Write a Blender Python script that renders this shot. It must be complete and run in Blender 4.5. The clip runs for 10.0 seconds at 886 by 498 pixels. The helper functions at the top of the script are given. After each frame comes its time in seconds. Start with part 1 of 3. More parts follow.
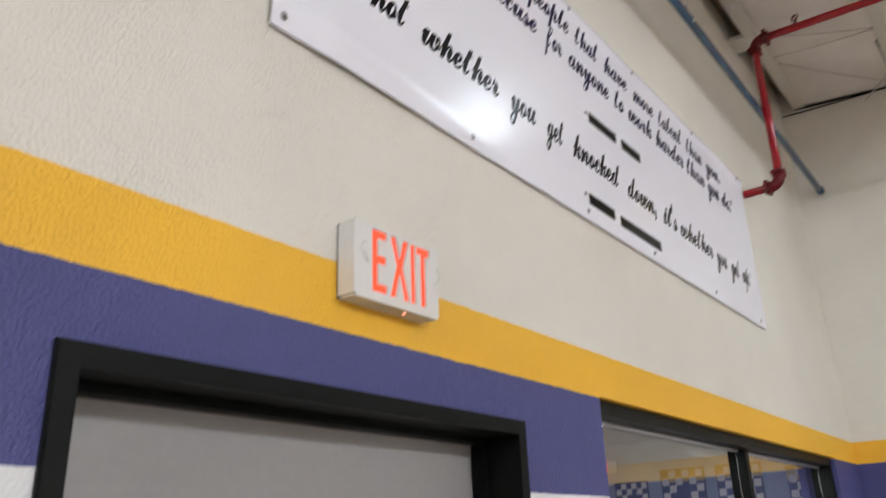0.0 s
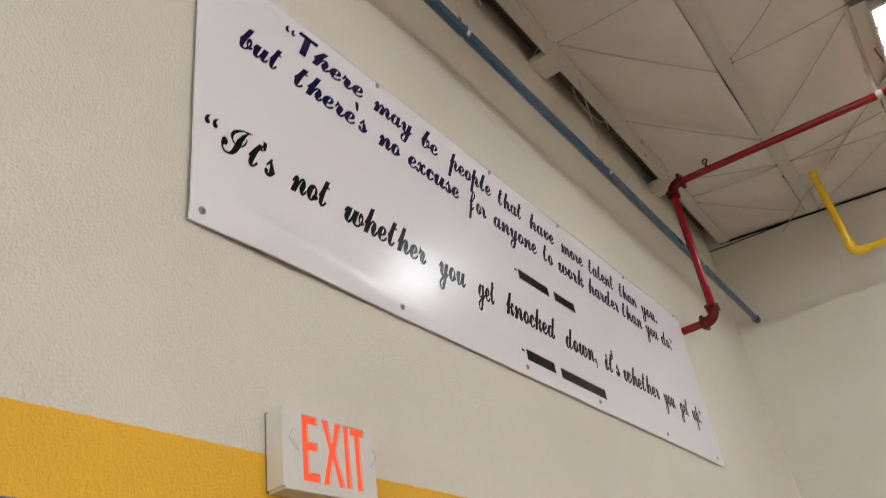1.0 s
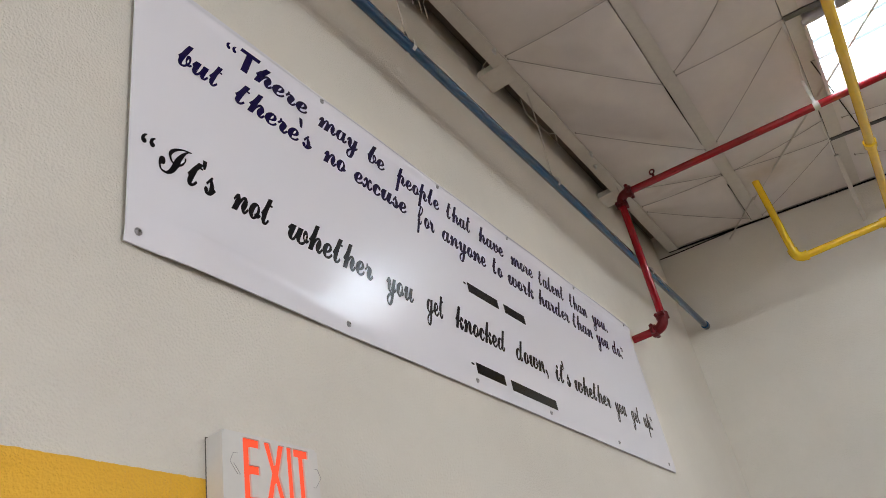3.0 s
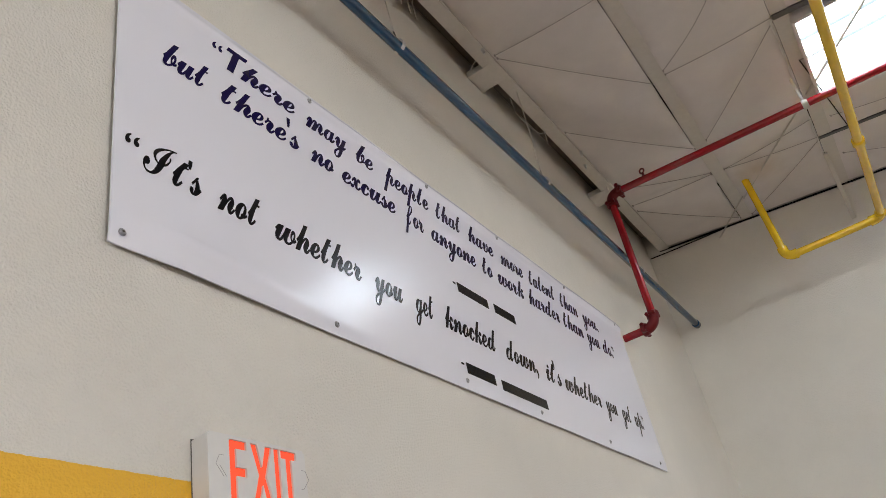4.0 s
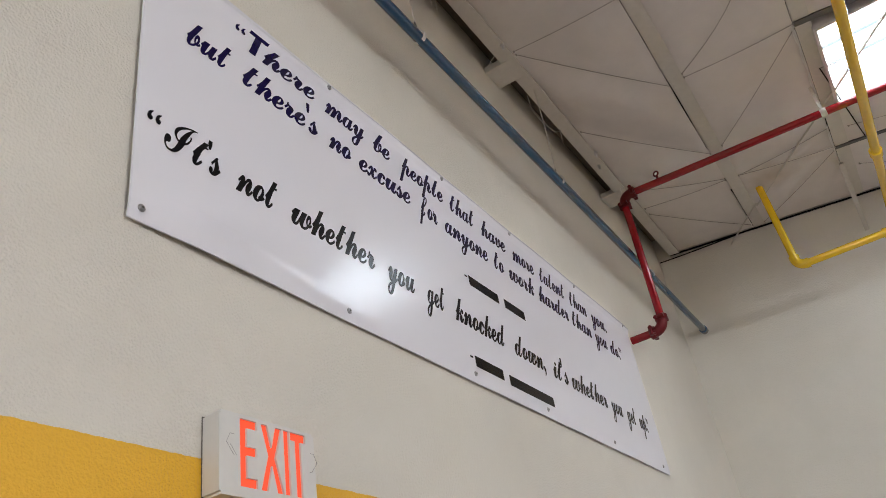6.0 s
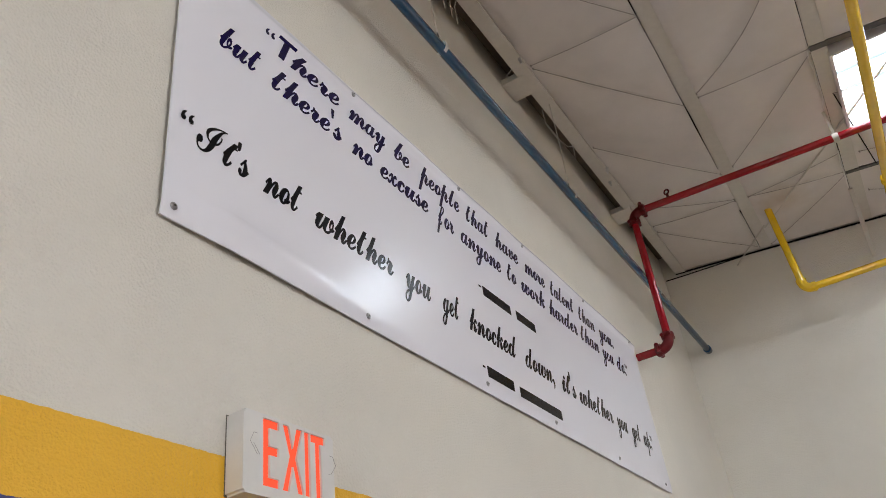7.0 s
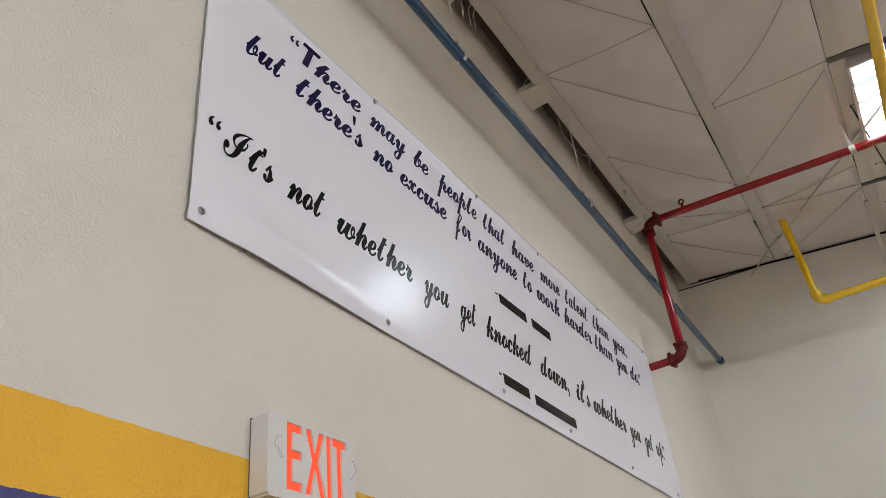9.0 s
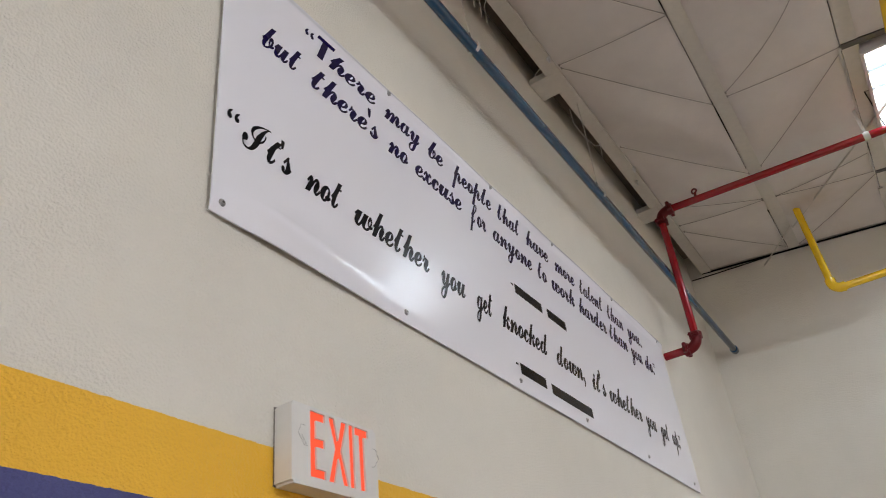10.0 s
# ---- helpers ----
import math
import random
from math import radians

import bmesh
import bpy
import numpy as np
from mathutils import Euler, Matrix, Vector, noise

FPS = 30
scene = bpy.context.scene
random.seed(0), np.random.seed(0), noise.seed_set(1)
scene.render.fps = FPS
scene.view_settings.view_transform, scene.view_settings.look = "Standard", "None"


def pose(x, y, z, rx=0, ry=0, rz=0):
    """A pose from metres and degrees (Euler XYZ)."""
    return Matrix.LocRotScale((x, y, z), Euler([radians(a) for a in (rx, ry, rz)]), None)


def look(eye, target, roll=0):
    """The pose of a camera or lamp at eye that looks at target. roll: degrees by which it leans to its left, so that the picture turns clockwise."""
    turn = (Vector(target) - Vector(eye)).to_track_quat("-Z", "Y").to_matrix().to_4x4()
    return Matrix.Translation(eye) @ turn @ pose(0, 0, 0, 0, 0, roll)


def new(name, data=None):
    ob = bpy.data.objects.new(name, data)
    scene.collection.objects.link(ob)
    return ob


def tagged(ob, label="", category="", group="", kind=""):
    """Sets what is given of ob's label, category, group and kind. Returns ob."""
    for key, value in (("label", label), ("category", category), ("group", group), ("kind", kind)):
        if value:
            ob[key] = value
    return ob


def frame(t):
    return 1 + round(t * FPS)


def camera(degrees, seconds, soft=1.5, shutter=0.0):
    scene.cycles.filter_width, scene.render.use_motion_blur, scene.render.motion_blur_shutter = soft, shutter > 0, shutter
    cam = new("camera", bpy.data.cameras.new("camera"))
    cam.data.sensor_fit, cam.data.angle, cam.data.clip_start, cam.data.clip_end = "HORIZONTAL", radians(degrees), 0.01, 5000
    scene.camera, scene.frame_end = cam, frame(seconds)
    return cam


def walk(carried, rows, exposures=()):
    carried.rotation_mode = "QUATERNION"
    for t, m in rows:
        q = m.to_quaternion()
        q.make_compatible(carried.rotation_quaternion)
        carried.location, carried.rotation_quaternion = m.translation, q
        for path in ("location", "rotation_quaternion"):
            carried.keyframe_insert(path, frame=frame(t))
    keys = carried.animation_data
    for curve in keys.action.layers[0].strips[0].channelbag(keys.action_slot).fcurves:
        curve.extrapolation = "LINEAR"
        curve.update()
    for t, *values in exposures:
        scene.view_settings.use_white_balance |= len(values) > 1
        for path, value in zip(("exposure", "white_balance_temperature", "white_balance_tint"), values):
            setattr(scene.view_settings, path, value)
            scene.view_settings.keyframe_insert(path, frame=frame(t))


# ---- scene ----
cam = camera(59.3, 10.0, soft=0.65, shutter=0.5)
PATH = [
    (0, (1.128, 0.283, 1.829), (0.011, 1.783, 2.539), -2.2),
    (0.5, (1.172, 0.303, 1.853), (0.194, 1.801, 2.746), -6.4),
    (1, (1.192, 0.3, 1.87), (0.3, 1.754, 2.914), -9.3),
    (1.5, (1.207, 0.295, 1.875), (0.367, 1.749, 2.96), -10.4),
    (2, (1.219, 0.3, 1.868), (0.399, 1.776, 2.939), -10.8),
    (2.5, (1.225, 0.306, 1.876), (0.418, 1.8, 2.932), -11.6),
    (4, (1.23, 0.331, 1.876), (0.454, 1.847, 2.924), -12.9),
    (4.5, (1.233, 0.331, 1.876), (0.465, 1.853, 2.922), -12.8),
    (5, (1.224, 0.334, 1.873), (0.453, 1.857, 2.916), -11.9),
    (5.5, (1.217, 0.333, 1.869), (0.432, 1.85, 2.91), -11.1),
    (7, (1.157, 0.285, 1.858), (0.373, 1.783, 2.928), -8.2),
    (7.5, (1.146, 0.253, 1.862), (0.371, 1.748, 2.942), -7.3),
    (8, (1.148, 0.25, 1.857), (0.363, 1.734, 2.944), -6.9),
    (8.5, (1.139, 0.252, 1.859), (0.345, 1.734, 2.942), -6.9),
    (9, (1.137, 0.255, 1.857), (0.339, 1.734, 2.942), -7.0),
    (9.5, (1.138, 0.254, 1.855), (0.342, 1.737, 2.936), -7.2),
    (10, (1.118, 0.242, 1.844), (0.294, 1.713, 2.919), -7.2),
]
walk(cam, [(t, look(eye, target, roll)) for t, eye, target, roll in PATH],
     [(0, 0.33, 6400, 10), (0.6, 0.18, 6450, 10), (1.0, 0.05, 7000, 10), (1.9, 0.0, 7000, 10), (2.5, 0.0, 6450, 10), (5.6, 0.0, 6450, 10), (6.8, 0.0, 6450, 10), (10, 0.0, 6450, 10)])

# ---- world, lights, exposure ----
world = bpy.data.worlds.new("sky")
scene.world = world
world.use_nodes = True
_sky = world.node_tree.nodes.new("ShaderNodeTexSky")
_sky.sky_type = "NISHITA"
_sky.sun_disc = False
_sky.sun_elevation, _sky.sun_rotation = radians(50), radians(140)
world.node_tree.links.new(_sky.outputs[0], world.node_tree.nodes["Background"].inputs[0])
world.node_tree.nodes["Background"].inputs[1].default_value = 0.15


def disc_lamp(x, y, z, watts, size):
    data = bpy.data.lights.new("lamp_light", "AREA")
    data.shape, data.size, data.energy = "DISK", size, watts
    data.color = (0.89, 0.935, 1.0)
    ob = new("lamp_light", data)
    ob.matrix_world = pose(x, y, z)
    return ob


LAMPS = [(6.7, 0.50), (6.7, -3.6), (8.2, 3.9), (1.9, -4.6)]
LAMP_Z = 4.365
for (lx, ly), watts in zip(LAMPS, (65, 30, 225)):
    disc_lamp(lx, ly, LAMP_Z - 0.012, watts, 0.30)
for (lx, ly), watts in ((LAMPS[0], 440), (LAMPS[3], 330)):
    bulb = bpy.data.lights.new("lamp_bulb", "POINT")
    bulb.energy, bulb.shadow_soft_size, bulb.color = watts, 0.014, (0.90, 0.945, 1.0)
    new("lamp_bulb", bulb).location = (lx, ly, LAMP_Z - 0.173)
for ly in (3.6, 8.0):
    disc_lamp(-2.6, ly, 2.98, 100, 0.5)

# ---- materials ----


def material(name):
    m = bpy.data.materials.new(name)
    m.use_nodes = True
    return m, m.node_tree, m.node_tree.nodes["Principled BSDF"]


def node(tree, kind, **sets):
    n = tree.nodes.new(kind)
    for key, value in sets.items():
        n.inputs[key.replace("_", " ")].default_value = value
    return n


def paint(name, color, rough=0.5, metal=0.0, vary=0.08, grain=40.0, bump=0.05, depth=0.002, coat=0.0, blotch=1.3, spec=0.5):
    """Painted or bare surface: colour with blotches at two scales, and fine relief."""
    m, t, b = material(name)
    pos = t.nodes.new("ShaderNodeNewGeometry")
    big = node(t, "ShaderNodeTexNoise", Scale=blotch, Detail=4.0, Roughness=0.6)
    small = node(t, "ShaderNodeTexNoise", Scale=grain, Detail=3.0, Roughness=0.6)
    for n in (big, small):
        t.links.new(pos.outputs["Position"], n.inputs["Vector"])
    add = t.nodes.new("ShaderNodeMath")
    add.operation = "ADD"
    t.links.new(big.outputs["Fac"], add.inputs[0])
    t.links.new(small.outputs["Fac"], add.inputs[1])
    ramp = t.nodes.new("ShaderNodeMapRange")
    ramp.inputs["From Min"].default_value, ramp.inputs["From Max"].default_value = 0.6, 1.4
    ramp.inputs["To Min"].default_value, ramp.inputs["To Max"].default_value = 1 - vary, 1 + vary
    t.links.new(add.outputs[0], ramp.inputs["Value"])
    mix = t.nodes.new("ShaderNodeVectorMath")
    mix.operation = "SCALE"
    mix.inputs[0].default_value = color
    t.links.new(ramp.outputs[0], mix.inputs["Scale"])
    t.links.new(mix.outputs[0], b.inputs["Base Color"])
    b.inputs["Roughness"].default_value, b.inputs["Metallic"].default_value = rough, metal
    b.inputs["Coat Weight"].default_value = coat
    b.inputs["Specular IOR Level"].default_value = spec
    bp = node(t, "ShaderNodeBump", Strength=bump, Distance=depth)
    t.links.new(small.outputs["Fac"], bp.inputs["Height"])
    t.links.new(bp.outputs[0], b.inputs["Normal"])
    return m


Z_WHITE, Z_BLUE, Z_YELLOW = 1.950, 2.257, 2.408


def wall_paint():
    """Rolled stucco wall: white dado, navy band, yellow band and cream above, with hand-cut edges."""
    m, t, b = material("banded_wall_paint")
    pos = t.nodes.new("ShaderNodeNewGeometry")
    sep = t.nodes.new("ShaderNodeSeparateXYZ")
    t.links.new(pos.outputs["Position"], sep.inputs[0])
    wob = node(t, "ShaderNodeTexNoise", Scale=22.0, Detail=5.0, Roughness=0.7)
    t.links.new(pos.outputs["Position"], wob.inputs["Vector"])
    off = t.nodes.new("ShaderNodeMath")
    off.operation = "MULTIPLY_ADD"
    off.inputs[1].default_value = 0.010
    t.links.new(wob.outputs["Fac"], off.inputs[0])
    t.links.new(sep.outputs["Z"], off.inputs[2])
    last = None
    tones = [(0.70, 0.70, 0.70, 1), (0.050, 0.054, 0.190, 1), (0.80, 0.44, 0.022, 1), (0.68, 0.645, 0.575, 1)]
    for level, tone in zip((None, Z_WHITE, Z_BLUE, Z_YELLOW), tones):
        if level is None:
            last = node(t, "ShaderNodeRGB")
            last.outputs[0].default_value = tone
            continue
        step = t.nodes.new("ShaderNodeMath")
        step.operation = "GREATER_THAN"
        step.inputs[1].default_value = level + 0.005
        t.links.new(off.outputs[0], step.inputs[0])
        mix = t.nodes.new("ShaderNodeMixRGB")
        mix.inputs[2].default_value = tone
        t.links.new(step.outputs[0], mix.inputs[0])
        t.links.new(last.outputs[0], mix.inputs[1])
        last = mix
    dirt = node(t, "ShaderNodeTexNoise", Scale=0.9, Detail=6.0, Roughness=0.65)
    t.links.new(pos.outputs["Position"], dirt.inputs["Vector"])
    rng = t.nodes.new("ShaderNodeMapRange")
    rng.inputs["From Min"].default_value, rng.inputs["From Max"].default_value = 0.3, 0.7
    rng.inputs["To Min"].default_value, rng.inputs["To Max"].default_value = 0.93, 1.05
    t.links.new(dirt.outputs["Fac"], rng.inputs["Value"])
    sc = t.nodes.new("ShaderNodeVectorMath")
    sc.operation = "SCALE"
    t.links.new(last.outputs[0], sc.inputs[0])
    t.links.new(rng.outputs[0], sc.inputs["Scale"])
    t.links.new(sc.outputs[0], b.inputs["Base Color"])
    b.inputs["Roughness"].default_value = 0.55
    peel = node(t, "ShaderNodeTexNoise", Scale=135.0, Detail=1.6, Roughness=0.45, Distortion=0.0)
    mid = node(t, "ShaderNodeTexNoise", Scale=30.0, Detail=3.0, Roughness=0.6)
    pm = node(t, "ShaderNodeTexNoise", Scale=4.0, Detail=2.0)
    for n in (peel, mid, pm):
        t.links.new(pos.outputs["Position"], n.inputs["Vector"])
    mul = t.nodes.new("ShaderNodeMath")
    mul.operation = "MULTIPLY"
    t.links.new(peel.outputs["Fac"], mul.inputs[0])
    t.links.new(pm.outputs["Fac"], mul.inputs[1])
    ad = t.nodes.new("ShaderNodeMath")
    ad.operation = "MULTIPLY_ADD"
    ad.inputs[1].default_value = 0.36
    t.links.new(mid.outputs["Fac"], ad.inputs[0])
    t.links.new(mul.outputs[0], ad.inputs[2])
    bp = node(t, "ShaderNodeBump", Strength=0.8, Distance=0.0095)
    t.links.new(ad.outputs[0], bp.inputs["Height"])
    t.links.new(bp.outputs[0], b.inputs["Normal"])
    return m


def glow(name, color, strength):
    m, t, b = material(name)
    b.inputs["Base Color"].default_value = (color[0] * 0.12, color[1] * 0.1, color[2] * 0.1, 1)
    b.inputs["Emission Color"].default_value = (*color, 1)
    b.inputs["Emission Strength"].default_value = strength
    return m


def clear(name, color=(1, 1, 1), rough=0.0):
    m, t, b = material(name)
    b.inputs["Base Color"].default_value = (*color, 1)
    b.inputs["Transmission Weight"].default_value = 1.0
    b.inputs["Roughness"].default_value = rough
    b.inputs["IOR"].default_value = 1.45
    return m


def vinyl(name, color, rough, relief, ior=1.5):
    m, t, b = material(name)
    pos = t.nodes.new("ShaderNodeNewGeometry")
    b.inputs["Base Color"].default_value = (*color, 1)
    b.inputs["IOR"].default_value = ior
    wave = node(t, "ShaderNodeTexNoise", Scale=3.0, Detail=2.0)
    t.links.new(pos.outputs["Position"], wave.inputs["Vector"])
    rng = t.nodes.new("ShaderNodeMapRange")
    rng.inputs["To Min"].default_value, rng.inputs["To Max"].default_value = rough - 0.04, rough + 0.04
    t.links.new(wave.outputs["Fac"], rng.inputs["Value"])
    t.links.new(rng.outputs[0], b.inputs["Roughness"])
    bp = node(t, "ShaderNodeBump", Strength=relief, Distance=0.01)
    t.links.new(wave.outputs["Fac"], bp.inputs["Height"])
    t.links.new(bp.outputs[0], b.inputs["Normal"])
    return m


WALL = wall_paint()
CREAM = paint("cream_beam_paint", (0.58, 0.55, 0.50), 0.6, vary=0.07, grain=26, bump=0.2)
FOIL = paint("white_insulation_facing", (0.665, 0.622, 0.595), 0.5, vary=0.06, grain=7, bump=0.22, depth=0.011, blotch=1.6)


def stain(m, centre, size, tone):
    """A soft-edged water stain of its own shape on a material."""
    t, b = m.node_tree, m.node_tree.nodes["Principled BSDF"]
    pos = t.nodes.new("ShaderNodeNewGeometry")
    warp = node(t, "ShaderNodeTexNoise", Scale=7.0, Detail=4.0)
    t.links.new(pos.outputs["Position"], warp.inputs["Vector"])
    dist = t.nodes.new("ShaderNodeVectorMath")
    dist.operation = "DISTANCE"
    dist.inputs[1].default_value = centre
    t.links.new(pos.outputs["Position"], dist.inputs[0])
    add = t.nodes.new("ShaderNodeMath")
    add.operation = "MULTIPLY_ADD"
    add.inputs[1].default_value = size
    t.links.new(warp.outputs["Fac"], add.inputs[0])
    t.links.new(dist.outputs["Value"], add.inputs[2])
    rng = t.nodes.new("ShaderNodeMapRange")
    rng.inputs["From Min"].default_value, rng.inputs["From Max"].default_value = size * 0.6, size * 1.6
    rng.inputs["To Min"].default_value, rng.inputs["To Max"].default_value = 0.55, 0.0
    t.links.new(add.outputs[0], rng.inputs["Value"])
    mix = t.nodes.new("ShaderNodeMixRGB")
    mix.blend_type = "MULTIPLY"
    mix.inputs[2].default_value = (*tone, 1)
    t.links.new(rng.outputs[0], mix.inputs[0])
    t.links.new(b.inputs["Base Color"].links[0].from_socket, mix.inputs[1])
    t.links.new(mix.outputs[0], b.inputs["Base Color"])


stain(FOIL, (1.14, 5.86, 5.01), 0.22, (0.72, 0.60, 0.45))
GAP = paint("dark_gap", (0.008, 0.007, 0.006), 0.95, spec=0.1)
WIRE = paint("support_wire", (0.30, 0.275, 0.25), 0.5)
# dark brown for the recess board: the hollow's shade is in this colour
RECESS_SHADE = paint("recess_shade_brown", (0.16, 0.125, 0.095), 0.8, vary=0.25, grain=30, bump=0.3)
# torn facing, whiter than FOIL: the skylight's brightness on it is in the colour
TORN = paint("torn_facing_daylit", (0.82, 0.80, 0.77), 0.5, vary=0.05, grain=20, bump=0.2)
STRAPW = paint("white_strap", (0.52, 0.49, 0.44), 0.5)
BLUE = paint("blue_pipe_paint", (0.006, 0.056, 0.135), 0.13, vary=0.18, grain=14, bump=0.06, spec=0.5, coat=0.5)
RED = paint("red_pipe_paint", (0.27, 0.003, 0.009), 0.13, vary=0.12, grain=20, bump=0.05, spec=0.5, coat=0.2)
REDCAST = paint("red_casting_paint", (0.115, 0.004, 0.007), 0.42, vary=0.2, grain=60, bump=0.25, spec=0.25)
YELLOW = paint("yellow_pipe_paint", (0.80, 0.52, 0.014), 0.17, vary=0.12, grain=16, bump=0.07, spec=0.5, coat=0.5)
STEEL = paint("galvanised_steel", (0.62, 0.62, 0.62), 0.35, 0.9, vary=0.2, grain=80)
SCREWS = paint("screw_steel", (0.36, 0.36, 0.37), 0.35, 0.8, vary=0.2, grain=80)
DARKSTEEL = paint("dark_steel", (0.10, 0.095, 0.09), 0.45, 0.6, vary=0.2, grain=80)
BLACK = paint("black_frame_enamel", (0.0045, 0.0055, 0.0045), 0.45, vary=0.25, grain=30, bump=0.1)
BLACK.node_tree.nodes["Principled BSDF"].inputs["Specular IOR Level"].default_value = 0.10
DOOR = paint("grey_door_paint", (0.30, 0.287, 0.283), 0.45, vary=0.06, grain=60, bump=0.06)
SIGNW = paint("sign_white_plastic", (0.66, 0.645, 0.62), 0.38, vary=0.05, grain=30)
SIGNBACK = paint("sign_contact_shade", (0.10, 0.085, 0.07), 0.7)
SIGNLINE = paint("sign_moulded_line", (0.30, 0.29, 0.28), 0.5)
SIGNRED = glow("sign_red_light", (1.0, 0.088, 0.026), 0.96)
SIGNFAR = glow("far_sign_red_light", (1.0, 0.05, 0.06), 1.4)
LEDRED = glow("sign_indicator", (1.0, 0.3, 0.2), 2.0)
VINYL = vinyl("white_vinyl", (0.765, 0.76, 0.82), 0.22, 0.04)
INK = vinyl("black_ink", (0.004, 0.004, 0.006), 0.22, 0.04, 1.28)
NAVYINK = vinyl("navy_ink", (0.008, 0.005, 0.048), 0.22, 0.04, 1.28)
FLOOR = paint("grey_floor", (0.215, 0.148, 0.096), 0.35, vary=0.12, grain=6)
GLASS = clear("window_glass")
SKYRIB = glow("skylight_rib_daylight", (0.62, 0.78, 0.92), 1.0)
SKYGLOW = glow("skylight_daylight", (0.76, 0.885, 1.0), 20.0)
BACKWALL = paint("far_room_wall", (0.45, 0.455, 0.44), 0.6)
BACKBLUE = paint("far_room_blue_wall", (0.17, 0.21, 0.30), 0.5)
BACKGREY = paint("far_room_ceiling", (0.42, 0.41, 0.40), 0.7)
POSTERBLUE = paint("banner_blue", (0.028, 0.045, 0.10), 0.5)
POSTERGOLD = paint("banner_gold", (0.34, 0.25, 0.09), 0.5)
POSTERWHITE = paint("banner_white", (0.42, 0.42, 0.42), 0.5)

# ---- mesh helpers ----


def mesh_object(name, bm, mat, smooth=False):
    bmesh.ops.recalc_face_normals(bm, faces=bm.faces)
    data = bpy.data.meshes.new(name)
    bm.to_mesh(data)
    bm.free()
    for m in mat if isinstance(mat, (list, tuple)) else [mat]:
        data.materials.append(m)
    if smooth:
        data.shade_smooth()
        data.set_sharp_from_angle(angle=radians(38))
    return new(name, data)


def part(name, bm, mat, parent, label="", smooth=False):
    ob = mesh_object(name, bm, mat, smooth)
    ob.parent = parent
    if label:
        tagged(ob, label)
    return ob


def thing(name, label, category, group="", kind=""):
    ob = new(name)
    ob.empty_display_size = 0.1
    return tagged(ob, label, category, group, kind)


def box(bm, x0, x1, y0, y1, z0, z1, bevel=0.0, mat=0):
    made = bmesh.ops.create_cube(bm, size=1.0, matrix=Matrix.LocRotScale(
        ((x0 + x1) / 2, (y0 + y1) / 2, (z0 + z1) / 2), None, (abs(x1 - x0), abs(y1 - y0), abs(z1 - z0))))
    faces = {f for v in made["verts"] for f in v.link_faces}
    for f in faces:
        f.material_index = mat
    if bevel:
        edges = {e for v in made["verts"] for e in v.link_edges}
        bmesh.ops.bevel(bm, geom=list(edges), offset=bevel, segments=2, profile=0.5, affect="EDGES")
    return bm


def tube(bm, a, b, r, r2=None, sides=20, caps=True):
    a, b = Vector(a), Vector(b)
    d = b - a
    m = Matrix.Translation((a + b) / 2) @ d.to_track_quat("Z", "Y").to_matrix().to_4x4()
    bmesh.ops.create_cone(bm, cap_ends=caps, segments=sides, radius1=r, radius2=r if r2 is None else r2, depth=d.length, matrix=m)
    return bm


def sweep(bm, pts, r, sides=16, closed=False):
    """A round bar along points; r is one radius or a list of them."""
    pts = [Vector(p) for p in pts]
    n, rings, side = len(pts), [], None
    radii = r if isinstance(r, list) else [r] * n
    for i, p in enumerate(pts):
        r = radii[i]
        d = (pts[(i + 1) % n] - pts[i - 1]) if closed or 0 < i < n - 1 else (pts[1] - p if i == 0 else p - pts[-2])
        d.normalize()
        if side is None:
            side = d.orthogonal().normalized()
        side = (side - d * side.dot(d)).normalized()
        up = d.cross(side)
        rings.append([bm.verts.new(p + r * (math.cos(a) * side + math.sin(a) * up)) for a in (2 * math.pi * k / sides for k in range(sides))])
    for i in range(n if closed else n - 1):
        p, q = rings[i], rings[(i + 1) % n]
        for k in range(sides):
            bm.faces.new((p[k], p[(k + 1) % sides], q[(k + 1) % sides], q[k]))
    if not closed:
        bm.faces.new(rings[0])
        bm.faces.new(rings[-1])
    return bm


def bend(corner, d_in, d_out, reach, steps=10):
    """Points of a quarter turn at corner, from along d_in to along d_out."""
    c, u, v = Vector(corner), Vector(d_in), Vector(d_out)
    mid = c - reach * u + reach * v
    return [mid - reach * v * math.cos(a) + reach * u * math.sin(a) for a in (math.pi / 2 * k / steps for k in range(steps + 1))]


def ring(bm, centre, axis, r, bar, turns=24, sides=8):
    axis = Vector(axis).normalized()
    u = axis.orthogonal().normalized()
    v = axis.cross(u)
    c = Vector(centre)
    return sweep(bm, [c + r * (math.cos(a) * u + math.sin(a) * v) for a in (2 * math.pi * k / turns for k in range(turns))], bar, sides, True)


# ---- shell of the hall ----
Y_END, X_FAR, Y_NEAR, THICK = 6.62, 9.6, -5.6, 0.24
DOOR_Y0, DOOR_Y1, DOOR_Z = 0.866, 2.092, 2.099
WIN_Y0, WIN_Y1, WIN_Z0, WIN_Z1 = 2.618, 5.93, 0.95, 2.262


